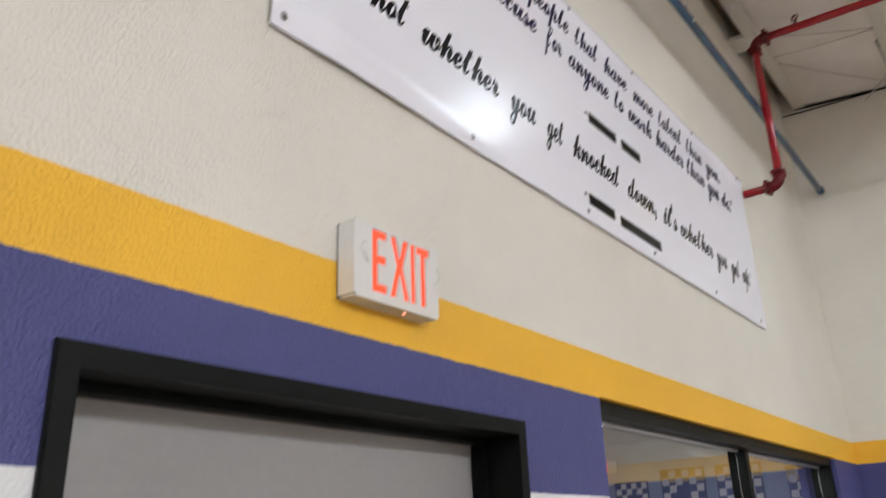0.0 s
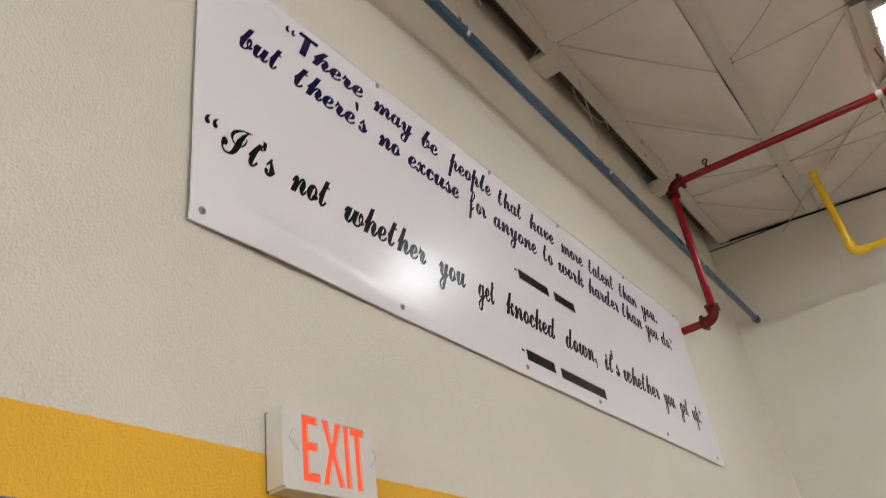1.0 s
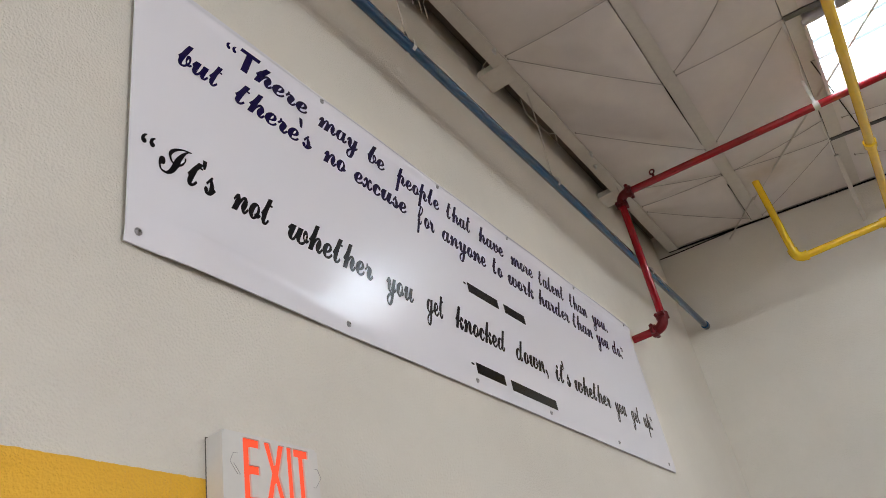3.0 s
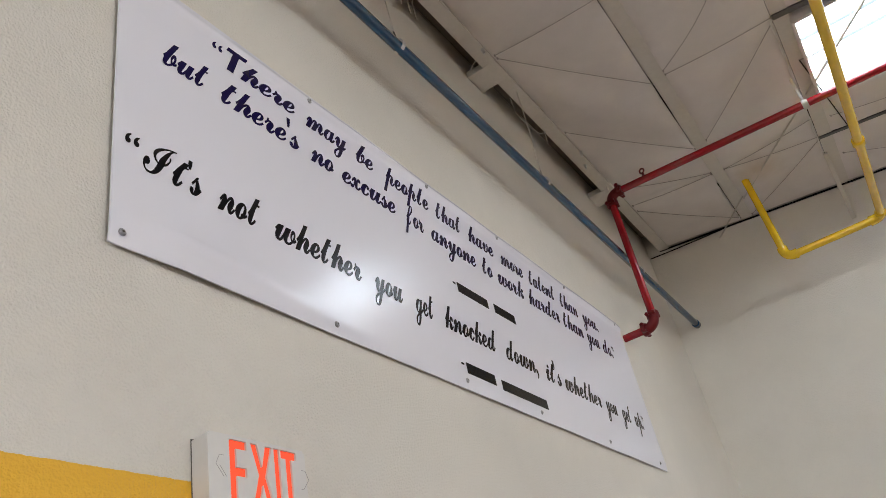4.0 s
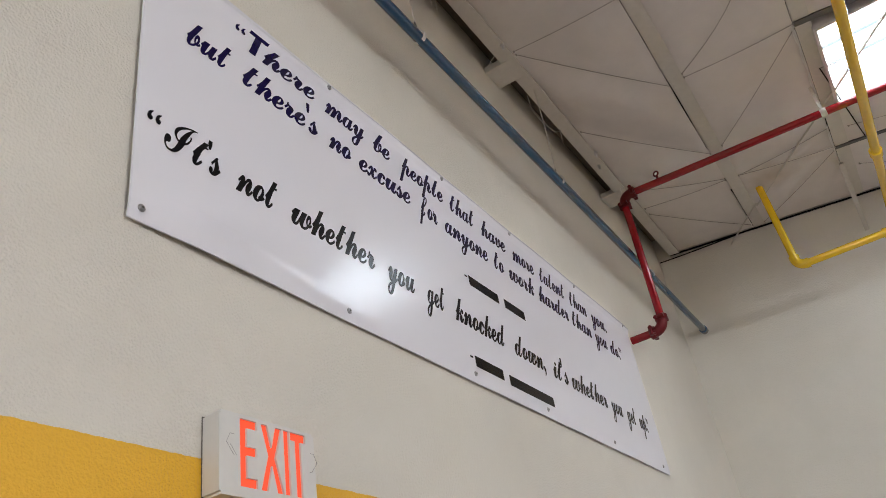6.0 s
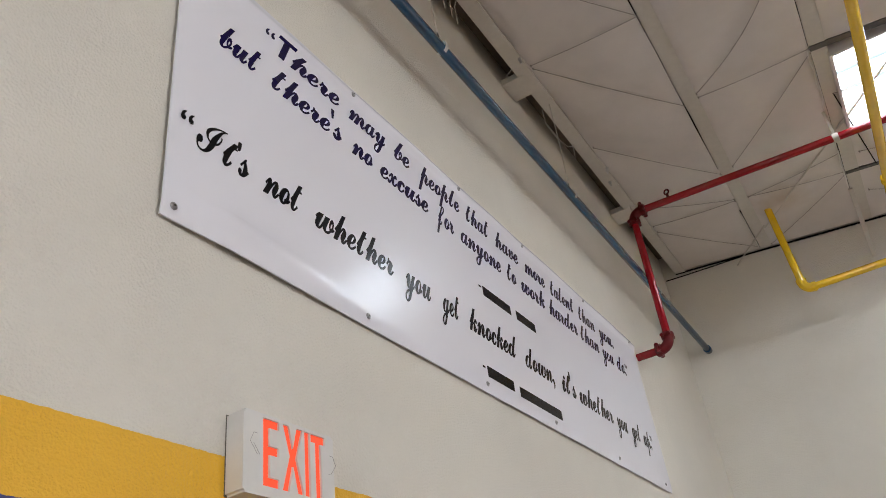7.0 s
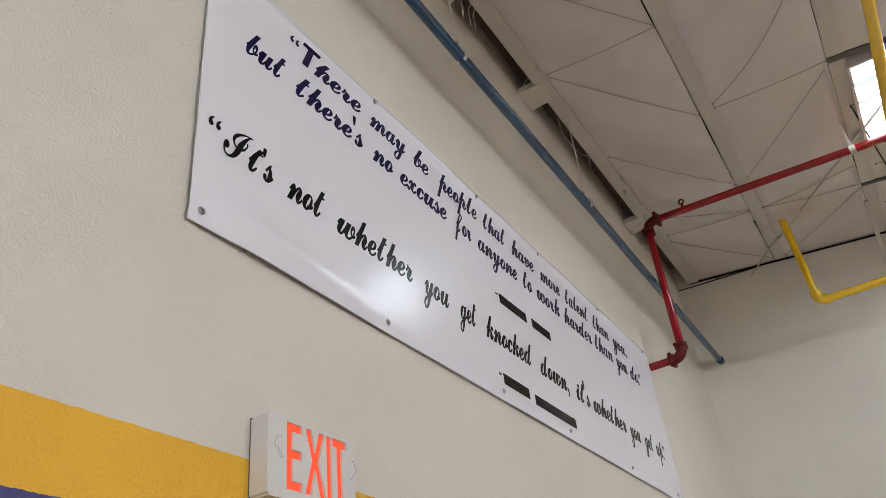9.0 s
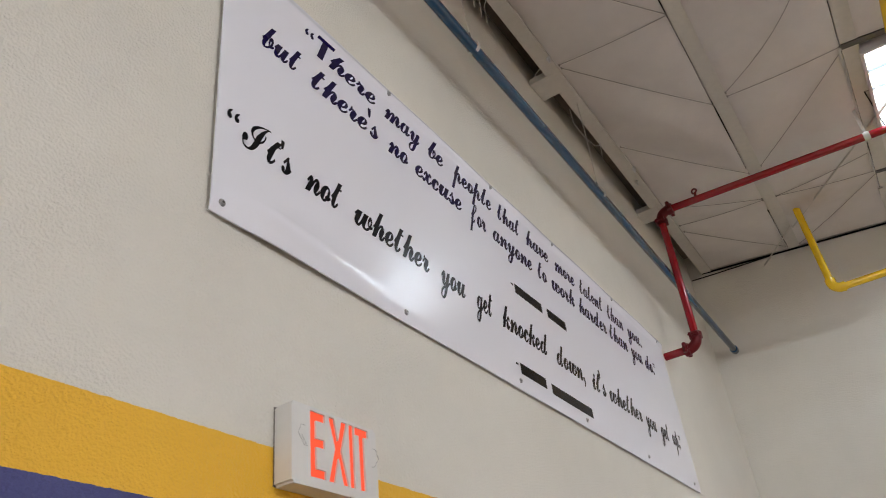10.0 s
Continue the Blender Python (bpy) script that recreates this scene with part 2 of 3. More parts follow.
def pierced_wall(name, y0, y1, z0, z1, x_front, x_back, holes, mat):
    """An upright wall along y with openings through it."""
    ys = sorted({y0, y1, *(v for h in holes for v in h[:2])})
    zs = sorted({z0, z1, *(v for h in holes for v in h[2:])})
    inside = lambda a, c: any(h[0] < a < h[1] and h[2] < c < h[3] for h in holes)
    bm = bmesh.new()
    quad = lambda *p: bm.faces.new([bm.verts.new(q) for q in p])
    solid = {}
    for i in range(len(ys) - 1):
        for k in range(len(zs) - 1):
            solid[i, k] = not inside((ys[i] + ys[i + 1]) / 2, (zs[k] + zs[k + 1]) / 2)
    for (i, k), full in solid.items():
        if not full:
            continue
        a, b, c, d = ys[i], ys[i + 1], zs[k], zs[k + 1]
        for x in (x_front, x_back):
            quad((x, a, c), (x, b, c), (x, b, d), (x, a, d))
        if not solid.get((i - 1, k)):
            quad((x_front, a, c), (x_back, a, c), (x_back, a, d), (x_front, a, d))
        if not solid.get((i + 1, k)):
            quad((x_front, b, c), (x_back, b, c), (x_back, b, d), (x_front, b, d))
        if not solid.get((i, k - 1)):
            quad((x_front, a, c), (x_back, a, c), (x_back, b, c), (x_front, b, c))
        if not solid.get((i, k + 1)):
            quad((x_front, a, d), (x_back, a, d), (x_back, b, d), (x_front, b, d))
    bmesh.ops.remove_doubles(bm, verts=bm.verts, dist=1e-5)
    return mesh_object(name, bm, mat)


ROOF_TOP = 5.75
tagged(pierced_wall("wall_west", Y_NEAR, Y_END, 0, ROOF_TOP, 0.0, -THICK, [(DOOR_Y0 - 0.02, DOOR_Y1 + 0.02, 0.0, DOOR_Z + 0.02), (WIN_Y0, WIN_Y1, WIN_Z0, WIN_Z1)], WALL),
       "cream stucco wall with yellow and navy painted bands", "wall", kind="structure")
tagged(mesh_object("wall_north", box(bmesh.new(), -THICK, X_FAR + 0.2, Y_END, Y_END + 0.2, 0, ROOF_TOP), WALL), "cream painted end wall with yellow and navy bands", "wall", kind="structure")
tagged(mesh_object("wall_east", box(bmesh.new(), X_FAR, X_FAR + 0.2, Y_NEAR, Y_END - 0.002, 0, ROOF_TOP), WALL), "cream painted wall with colour bands", "wall", kind="structure")
tagged(mesh_object("wall_south", box(bmesh.new(), -THICK, X_FAR + 0.2, Y_NEAR - 0.2, Y_NEAR - 0.002, 0, ROOF_TOP), WALL), "cream painted wall with colour bands", "wall", kind="structure")
tagged(mesh_object("floor", box(bmesh.new(), -7.0, X_FAR, Y_NEAR, 13.0, -0.12, 0.0), FLOOR), "plain grey hall floor", "floor", kind="structure")

# ---- ceiling: faced insulation between purlins, falling away from the wall ----
SLOPE, KINK = 0.096, 3.2
PURLINS = [0.11, 0.846, 1.606, 2.385, 3.16, 3.94, 4.72, 5.5, 6.28, 7.06, 7.84, 8.62]
PURLIN_W = 0.088


def roof_z(x):
    return 5.120 - SLOPE * min(x, KINK)


def skew(n, y):
    """The second purlin runs a little out of square."""
    return 0.0057 * max(0.0, 6.0 - y) if n == 1 else 0.0


SKY = (1.703, 2.368, 4.39, 5.20)
SEAMS = {0: [1.2], 1: [1.4], 2: [2.3, 4.285, 5.78]}


def pillow(bm, x0, x1, y0, y1, seed, bay):
    """One facing sheet, sagging a little and creased."""
    nx, ny = 18, max(6, int((y1 - y0) / 0.045))
    grid = []
    for j in range(ny + 1):
        row = []
        for i in range(nx + 1):
            u, v = i / nx, j / ny
            y = y0 + (y1 - y0) * v
            x = x0 + skew(bay, y) + (x1 + skew(bay + 1, y) - x0 - skew(bay, y)) * u
            edge = (4 * u * (1 - u)) ** 0.5 * min(1, 12 * v * (1 - v)) ** 0.5
            wr = noise.noise(Vector((x * 2.4 + seed, y * 1.7, seed))) * 0.030 + abs(noise.noise(Vector((x * 6 + y * 2, y * 5 - x * 3, seed)))) * 0.012
            sag = 0.034 * slack(bay, x, y) ** 0.8 if bay < 3 else 0.01
            row.append(bm.verts.new((x, y, roof_z(x) + 0.002 + (wr - sag) * edge)))
        grid.append(row)
    for j in range(ny):
        for i in range(nx):
            bm.faces.new((grid[j][i], grid[j][i + 1], grid[j + 1][i + 1], grid[j + 1][i]))


# wires that hold the facing up, as (bay, x, y, x, y)
XL, XB, XBR, XC = 0.212, 0.842, 0.938, 1.60
WIRES = []
for k in range(4):
    ya, yb = 1.66 + 0.92 * k, 1.70 + 0.90 * k
    if k != 3:
        WIRES.append((0, XL, ya, XB, yb - 0.02))
    WIRES.append((0, XL, ya + 0.03, XB, yb + 0.87))
for ya, yb in ((5.38, 5.67), (5.69, 5.69), (5.80, 6.54)):
    WIRES.append((0, XL, ya, XB, yb))
for ya, yb in ((2.55, 3.45), (4.30, 3.45), (4.34, 4.28), (5.22, 4.32), (5.69, 5.76), (5.69, 5.49), (6.55, 5.80)):
    WIRES.append((1, XBR, ya, XC, yb))
for ya, yb in ((5.55, 5.62), (6.12, 6.45)):
    WIRES.append((2, 1.72, ya, 2.36, yb))


WIRES = [(b, xa + skew(b, ya), ya, xb + skew(b + 1, yb), yb) for b, xa, ya, xb, yb in WIRES]


def slack(bay, x, y):
    """How free the facing hangs at a place: 0 on a wire, 1 far from all."""
    near = 0.22
    for b, xa, ya, xb, yb in WIRES:
        if b == bay:
            u = max(0.0, min(1.0, ((x - xa) * (xb - xa) + (y - ya) * (yb - ya)) / ((xb - xa) ** 2 + (yb - ya) ** 2)))
            near = min(near, math.hypot(x - xa - u * (xb - xa), y - ya - u * (yb - ya)))
    return near / 0.22


bm = bmesh.new()
for n in range(len(PURLINS)):
    xa = PURLINS[n] + PURLIN_W + 0.0005
    xb = (PURLINS[n + 1] - 0.0005) if n + 1 < len(PURLINS) else X_FAR
    cuts = [Y_NEAR] + SEAMS.get(n, [-2.4, 0.3, 3.0, 5.4]) + [Y_END - 0.020]
    for k in range(len(cuts) - 1):
        ya, yb = cuts[k] + 0.008, cuts[k + 1] - 0.008
        if n == 2 and k == 2:
            pillow(bm, xa, xb, SKY[3] + 0.03, yb, 3.3, n)
            continue
        pillow(bm, xa, xb, ya, yb, n * 1.7 + k * 0.6, n)
tagged(mesh_object("ceiling", bm, FOIL, True), "off-white creased insulation facing between roof purlins", "ceiling", kind="structure")

# roof deck above with the skylight opening left free
bm = bmesh.new()
ZD = 5.34
box(bm, -THICK, SKY[0] - 0.02, Y_NEAR, Y_END, ZD, ZD + 0.1)
box(bm, SKY[1] + 0.02, X_FAR, Y_NEAR, Y_END, ZD, ZD + 0.1)
box(bm, SKY[0] - 0.02, SKY[1] + 0.02, Y_NEAR, SKY[2] - 0.02, ZD, ZD + 0.1)
box(bm, SKY[0] - 0.02, SKY[1] + 0.02, SKY[3] + 0.02, Y_END, ZD, ZD + 0.1)
tagged(mesh_object("roof_deck", bm, CREAM), "painted timber roof deck above the insulation", "roof", kind="structure")

for n, px in enumerate(PURLINS):
    bm = bmesh.new()
    za, zb = roof_z(px), roof_z(px + PURLIN_W)
    box(bm, px, px + PURLIN_W, Y_NEAR, Y_END - 0.03, za - 0.010, ZD - 0.002)
    for v in bm.verts:
        if v.co.z < 5.2:
            v.co.z = (za if v.co.x < px + 0.01 else zb) - (0.016 if n == 0 else 0.003)
    for v in bm.verts:
        v.co.x += skew(n, v.co.y)
    tagged(mesh_object("purlin", bm, CREAM), "cream painted timber roof purlin", "beam", "roof purlins", "structure")


# blocks that tie the ledger to the wall, with the dark recess between
def ledger_block(y0, y1):
    bm = box(bmesh.new(), 0.002, PURLINS[0] + 0.07, y0, y1, roof_z(0.1) - 0.022, roof_z(0.1) + 0.022, 0.005)
    return tagged(mesh_object("ledger_block", bm, CREAM), "cream painted timber block between wall and ledger", "block", "ledger blocks", "structure")


for y0 in (1.05, 2.62, 3.53, 5.29):
    ledger_block(y0, y0 + (0.18 if y0 > 3 else 0.10))
# added board over the recess, coloured dark for the shade up there
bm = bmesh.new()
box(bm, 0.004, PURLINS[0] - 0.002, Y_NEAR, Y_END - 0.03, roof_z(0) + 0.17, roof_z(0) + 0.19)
tagged(mesh_object("recess_board", bm, RECESS_SHADE), "added dark board for the shade above the gap beside the ledger", "board", kind="structure")


def seam_strip(x0, x1, y, w=0.03):
    """Dark open joint across a bay, between two facing sheets, with a folded lip."""
    bm = bmesh.new()
    a, b = roof_z(x0), roof_z(x1)
    box(bm, x0, x1, y - w / 2, y + w / 2, 0, 0.012)
    for v in bm.verts:
        v.co.z += (a if v.co.x < (x0 + x1) / 2 else b) - 0.010
    return tagged(mesh_object("ceiling_joint", bm, DARKSTEEL), "dark steel joint strip between insulation sheets", "trim", "ceiling joints", "structure")


seam_strip(1.606, 2.38, 4.285, 0.045)
seam_strip(1.606, 2.38, 5.78, 0.035)
seam_strip(2.48, 3.15, 4.285, 0.045)
seam_strip(2.48, 3.15, 5.78, 0.035)

# dark gap where the sheets stop short of the end wall
bm = bmesh.new()
box(bm, PURLINS[0], KINK, Y_END - 0.017, Y_END - 0.003, 0, 0.01)
for v in bm.verts:
    v.co.z += roof_z(v.co.x) - 0.012
tagged(mesh_object("ceiling_gap", bm, GAP), "dark gap along the end wall", "gap", kind="structure")


def edge_gap(n, y0, y1):
    """Dark open edge beside a purlin where the sheet has come loose."""
    x = PURLINS[n]
    pts, radii, y = [], [], y0
    while y < y1:
        pts.append((x + skew(n, y) - 0.003 + 0.004 * noise.noise(Vector((n, y * 3, 0))), y, roof_z(x) - 0.001))
        radii.append(0.0012 + 0.005 * max(0.0, 0.2 + noise.noise(Vector((n * 3.1, y * 2.3, 4.0)))))
        y += 0.05
    bm = sweep(bmesh.new(), pts, radii, 6)
    return tagged(mesh_object("loose_edge", bm, GAP), "dark loose edge of an insulation sheet", "gap", "loose sheet edges", "structure")


edge_gap(1, 2.2, 5.24)
edge_gap(1, 5.86, 6.55)
edge_gap(2, 2.4, 6.5)


def torn_lip(x, y0, y1, width, seed):
    """Crumpled free edge of a facing sheet hanging a little below its purlin."""
    bm = bmesh.new()
    n = int((y1 - y0) / 0.025)
    rows = []
    for k in range(n + 1):
        y = y0 + (y1 - y0) * k / n
        w = width * (0.55 + 0.9 * abs(noise.noise(Vector((seed, y * 4.0, 1.0)))))
        d = 0.012 + 0.03 * abs(noise.noise(Vector((seed, y * 6.0, 5.0))))
        w2 = 0.006 * noise.noise(Vector((seed, y * 15.0, 9.0)))
        rows.append([bm.verts.new((x - w * u, y, roof_z(x) - 0.004 - d * u * (1.4 - u) + w2 * u)) for u in (0, 0.35, 0.7, 1.0)])
    for k in range(n):
        for i in range(3):
            bm.faces.new((rows[k][i], rows[k][i + 1], rows[k + 1][i + 1], rows[k + 1][i]))
    bmesh.ops.solidify(bm, geom=bm.faces[:], thickness=0.002)
    return tagged(mesh_object("torn_edge", bm, TORN, True), "crumpled white edge of an insulation sheet", "insulation", "torn sheet edges", "structure")


torn_lip(1.604, 4.29, 5.22, 0.020, 2.0)
torn_lip(1.602, 5.45, 6.00, 0.018, 4.0)
torn_lip(0.842, 5.90, 6.55, 0.014, 6.0)


BOWED = {(4.30, 3.45): 0.035, (2.55, 3.45): 0.02}


def support_wire(a, b, r=0.0022):
    pts = []
    for k in range(9):
        u = k / 8
        x, y = a[0] + (b[0] - a[0]) * u, a[1] + (b[1] - a[1]) * u
        swing = BOWED.get((a[1], b[1]), 0.0) * math.sin(math.pi * u)
        pts.append((x + swing, y + swing, roof_z(x) - 0.005 - 0.010 * math.sin(math.pi * u) - 0.4 * swing))
    bm = sweep(bmesh.new(), pts, r, 6)
    for p in (pts[0], pts[-1]):
        tube(bm, (p[0], p[1], p[2] + 0.006), (p[0] + 0.002, p[1], p[2] - 0.009), 0.0042, sides=6)
    ob = mesh_object("support_wire", bm, WIRE, True)
    return tagged(ob, "thin grey wire holding up the ceiling insulation", "wire", "insulation wires")


for bay, xa, ya, xb, yb in WIRES:
    support_wire((xa, ya), (xb, yb))


# ---- skylight ----
skylight = thing("skylight", "bright roof skylight with pale ribs, in the ceiling", "skylight", kind="structure")
bm = bmesh.new()
x0, x1, y0, y1 = SKY
ZS = 5.115
for a in ((x0 - 0.018, x0, y0 - 0.018, y1 + 0.018), (x1, x1 + 0.018, y0 - 0.018, y1 + 0.018), (x0, x1, y0 - 0.018, y0), (x0, x1, y1, y1 + 0.018)):
    box(bm, *a, roof_z(2.05) - 0.004, 5.45)
part("curb", bm, FOIL, skylight, "white lined light well")
for k, yy in enumerate((4.60, 4.80, 5.00)):
    part("rib", box(bmesh.new(), x0 + 0.002, x1 - 0.002, yy, yy + 0.032, ZS - 0.014, ZS - 0.001, 0.004), SKYRIB, skylight)
part("diffuser", box(bmesh.new(), x0 + 0.001, x1 - 0.001, y0 + 0.001, y1 - 0.001, ZS, ZS + 0.01), SKYGLOW, skylight, "white acrylic lens bright with daylight")

brace = lambda name, a, b, w, mat, label: tagged(mesh_object(name, sweep(bmesh.new(), [a, b], w, 6), mat), label, "brace", "roof braces")
brace("sway_brace", (2.10, 4.43, roof_z(2.1) - 0.02), (1.63, 5.16, roof_z(1.63) - 0.02), 0.011, STRAPW, "thin pale steel brace across the skylight")
brace("sway_brace", (0.95, 6.22, roof_z(0.95) - 0.014), (1.60, 5.22, roof_z(1.6) - 0.014), 0.007, STRAPW, "pale flat strap under the ceiling insulation")
brace("sway_brace", (1.66, 4.77, roof_z(1.66) - 0.015), (2.40, 4.86, roof_z(2.4) - 0.01), 0.003, WIRE, "thin wire across the skylight")
brace("sway_brace", (1.66, 4.77, roof_z(1.66) - 0.015), (1.80, 5.73, roof_z(1.8) - 0.03), 0.004, GAP, "thin black rod beside the skylight")
bm = box(bmesh.new(), -0.016, 0.016, -0.008, 0.008, 0, 1)
a, b = Vector((1.605, 6.02, roof_z(1.6) - 0.01)), Vector((1.59, Y_END - 0.005, 4.655))
bmesh.ops.transform(bm, verts=bm.verts, matrix=Matrix.Translation(a) @ (b - a).to_track_quat("Z", "X").to_matrix().to_4x4() @ pose(0, 0, 0, 0, 0, 90) @ Matrix.Diagonal((1, 1, (b - a).length, 1)))
tagged(mesh_object("wall_brace", bm, STRAPW), "flat white steel brace from purlin to end wall", "brace", "roof braces")
brace("hanging_strap", (0.95, 6.19, roof_z(0.95) - 0.012), (0.62, Y_END - 0.015, 4.975), 0.006, STRAPW, "loose white strap end hanging at the ceiling edge")


cable = sweep(bmesh.new(), [(0.012, Y_END - 0.012, 5.070), (0.21, Y_END - 0.012, 5.058), (0.52, Y_END - 0.012, 5.046), (0.80, Y_END - 0.012, 5.036), (1.05, Y_END - 0.012, roof_z(1.05) - 0.004)], 0.005, 8)
tagged(mesh_object("loose_cable", cable, GAP, True), "thin black cable drooping along the end wall", "cable")


# ---- blue pipe ----
BX, BZ, BR = 0.170, 4.350, 0.0248
blue = thing("blue_pipe", "blue painted steel pipe hung along the wall", "pipe")
part("pipe_run", tube(bmesh.new(), (BX, Y_NEAR + 0.05, BZ), (BX, Y_END - 0.06, BZ - 0.012), BR, sides=28), BLUE, blue, smooth=True)
cap = bmesh.new()
tube(cap, (BX, Y_END - 0.06, BZ - 0.012), (BX, Y_END - 0.012, BZ - 0.012), BR + 0.007, sides=28)
part("end_cap", cap, BLUE, blue, "darker blue end fitting", True)


def pipe_hanger(x, y, z, r, top, lean=(0, 0)):
    """Split ring round a pipe, an eye above it and a wire up to the roof."""
    h = thing("pipe_hanger", "galvanised ring hanger with wire, round the blue pipe", "pipe hanger", "pipe hangers")
    c = bmesh.new()
    n = 28
    rr, rx = r + 0.003, 0.0095
    pts = [[(x + q * math.cos(2 * math.pi * k / n), y + s, z + q * math.sin(2 * math.pi * k / n)) for k in range(n)] for q, s in ((rr, -rx), (rr + 0.004, -rx), (rr + 0.004, rx), (rr, rx))]
    vs = [[c.verts.new(p) for p in line] for line in pts]
    for i in range(4):
        p, q = vs[i], vs[(i + 1) % 4]
        for k in range(n):
            c.faces.new((p[k], p[(k + 1) % n], q[(k + 1) % n], q[k]))
    part("clamp_ring", c, STEEL, h, "bright galvanised ring", True)
    part("hanger_eye", ring(bmesh.new(), (x, y - 0.012, z + r + 0.030), (1, 0.3, 0), 0.019, 0.0024), DARKSTEEL, h, "dark wire eye", True)
    part("hanger_wire", sweep(bmesh.new(), [(x, y - 0.012, z + r + 0.05), (x + lean[0] * 0.5 + 0.004, y + lean[1] * 0.5, (z + r + top) / 2), (x + lean[0], y + lean[1], top)], 0.0032, 6), CREAM, h, "pale painted wire", True)
    return h


pipe_hanger(BX, 2.42, BZ, BR, roof_z(0.15), (-0.02, -0.05))
pipe_hanger(BX, 3.80, BZ, BR, roof_z(0.15) + 0.02, (-0.01, 0.06))
pipe_hanger(BX, 5.29, BZ, BR, roof_z(0.15), (0, -0.03))
pipe_hanger(BX, 0.6, BZ, BR, roof_z(0.15))


def loose_wire(pts, label):
    return tagged(mesh_object("loose_wire", sweep(bmesh.new(), pts, 0.0026, 6), CREAM, True), label, "wire", "loose wires")


zl = roof_z(0.1)
loose_wire([(0.09, 3.92, zl + 0.02), (0.075, 3.98, zl - 0.05), (0.085, 4.10, zl - 0.085), (0.10, 4.25, zl - 0.075), (0.115, 4.33, zl - 0.03), (0.12, 4.33, zl)], "cream painted slack wire looping below the ledger")
loose_wire([(0.118, 4.31, zl), (0.112, 4.33, zl - 0.06), (0.10, 4.35, zl - 0.13)], "cream painted wire end hanging below the ledger")
for d in (0.0, 0.035, 0.06):
    loose_wire([(0.14, 2.75 + d, zl + 0.01), (0.09, 2.72 + d * 2, zl - 0.04), (0.06, 2.78 + d * 2.2, zl - 0.08)], "cream painted wire end hanging beside a block")
loose_wire([(0.12, 3.47, zl + 0.01), (0.08, 3.46, zl - 0.03), (0.05, 3.50, zl - 0.01)], "cream painted bent wire beside a block")
for (x, y) in ((0.16, 4.88), (0.19, 3.40), (0.20, 4.72)):
    bolt = tube(bmesh.new(), (x, y, roof_z(x) - 0.004), (x, y, roof_z(x) - 0.035), 0.012, sides=6)
    tube(bolt, (x, y, roof_z(x) - 0.035), (x, y, roof_z(x) - 0.055), 0.006, sides=8)
    tagged(mesh_object("ledger_bolt", bolt, STEEL), "steel bolt end under the ledger", "bolt", "ledger bolts")


# ---- red sprinkler pipe ----
RX, RY, RR = 0.222, 4.925, 0.0248
Z_LOW, Z_HIGH = 3.778, 4.792
red = thing("red_pipe", "glossy red sprinkler pipe out of the wall and along the ceiling", "pipe")
part("wall_stub", tube(bmesh.new(), (0.0005, RY, Z_LOW), (RX - 0.07, RY, Z_LOW), RR, sides=24), RED, red, smooth=True)
part("riser", tube(bmesh.new(), (RX, RY, Z_LOW + 0.07), (RX + 0.012, RY, Z_HIGH - 0.07), RR, sides=24), RED, red, smooth=True)
X_RUN = 6.0
part("pipe_run", tube(bmesh.new(), (RX + 0.08, RY, Z_HIGH), (X_RUN, RY + 0.03, Z_HIGH - 0.22), RR, sides=24), RED, red, smooth=True)
part("elbow", sweep(bmesh.new(), bend((RX, RY, Z_LOW), (1, 0, 0), (0, 0, 1), 0.065), RR + 0.008, 20), REDCAST, red, "dark red cast elbow", True)
part("elbow", sweep(bmesh.new(), bend((RX + 0.012, RY, Z_HIGH), (0, 0, 1), (1, 0, 0), 0.065), RR + 0.008, 20), REDCAST, red, "dark red cast elbow", True)


def grooved_coupling(c, axis):
    c, axis = Vector(c), Vector(axis).normalized()
    bm = tube(bmesh.new(), c - axis * 0.02, c + axis * 0.02, RR + 0.016, sides=24)
    bmesh.ops.bevel(bm, geom=[e for e in bm.edges if len(e.link_faces) == 2 and e.calc_face_angle(0) > 1], offset=0.005, segments=2, affect="EDGES")
    cp = part("coupling", bm, REDCAST, red, "dark red grooved coupling", True)
    side = Vector((0, 1, 0))
    for s in (-1, 1):
        ear = bmesh.new()
        o = c + side * s * (RR + 0.022)
        u = axis.cross(side)
        tube(ear, o - u * 0.030, o + u * 0.036, 0.007, sides=8)
        tube(ear, o + u * 0.014, o + u * 0.03, 0.0145, sides=6)
        tube(ear, o - u * 0.014, o - u * 0.03, 0.0145, sides=6)
        part("coupling_bolt", ear, REDCAST, cp)
    return cp


grooved_coupling((RX - 0.075, RY, Z_LOW), (1, 0, 0))
grooved_coupling((RX, RY, Z_LOW + 0.075), (0, 0, 1))
grooved_coupling((RX + 0.012, RY, Z_HIGH - 0.075), (0, 0, 1))
grooved_coupling((RX + 0.09, RY, Z_HIGH), (1, 0, 0))
plug = bmesh.new()
PX = 0.50
zp = Z_HIGH - 0.22 * (PX - RX) / (X_RUN - RX)
tube(plug, (PX, RY, zp + RR - 0.004), (PX, RY, zp + RR + 0.03), 0.009, sides=10)
ring(plug, (PX, RY, zp + RR + 0.045), (0.3, 1, 0), 0.017, 0.006, 18)
part("ring_bolt", plug, REDCAST, red, "dark red ring bolt", True)

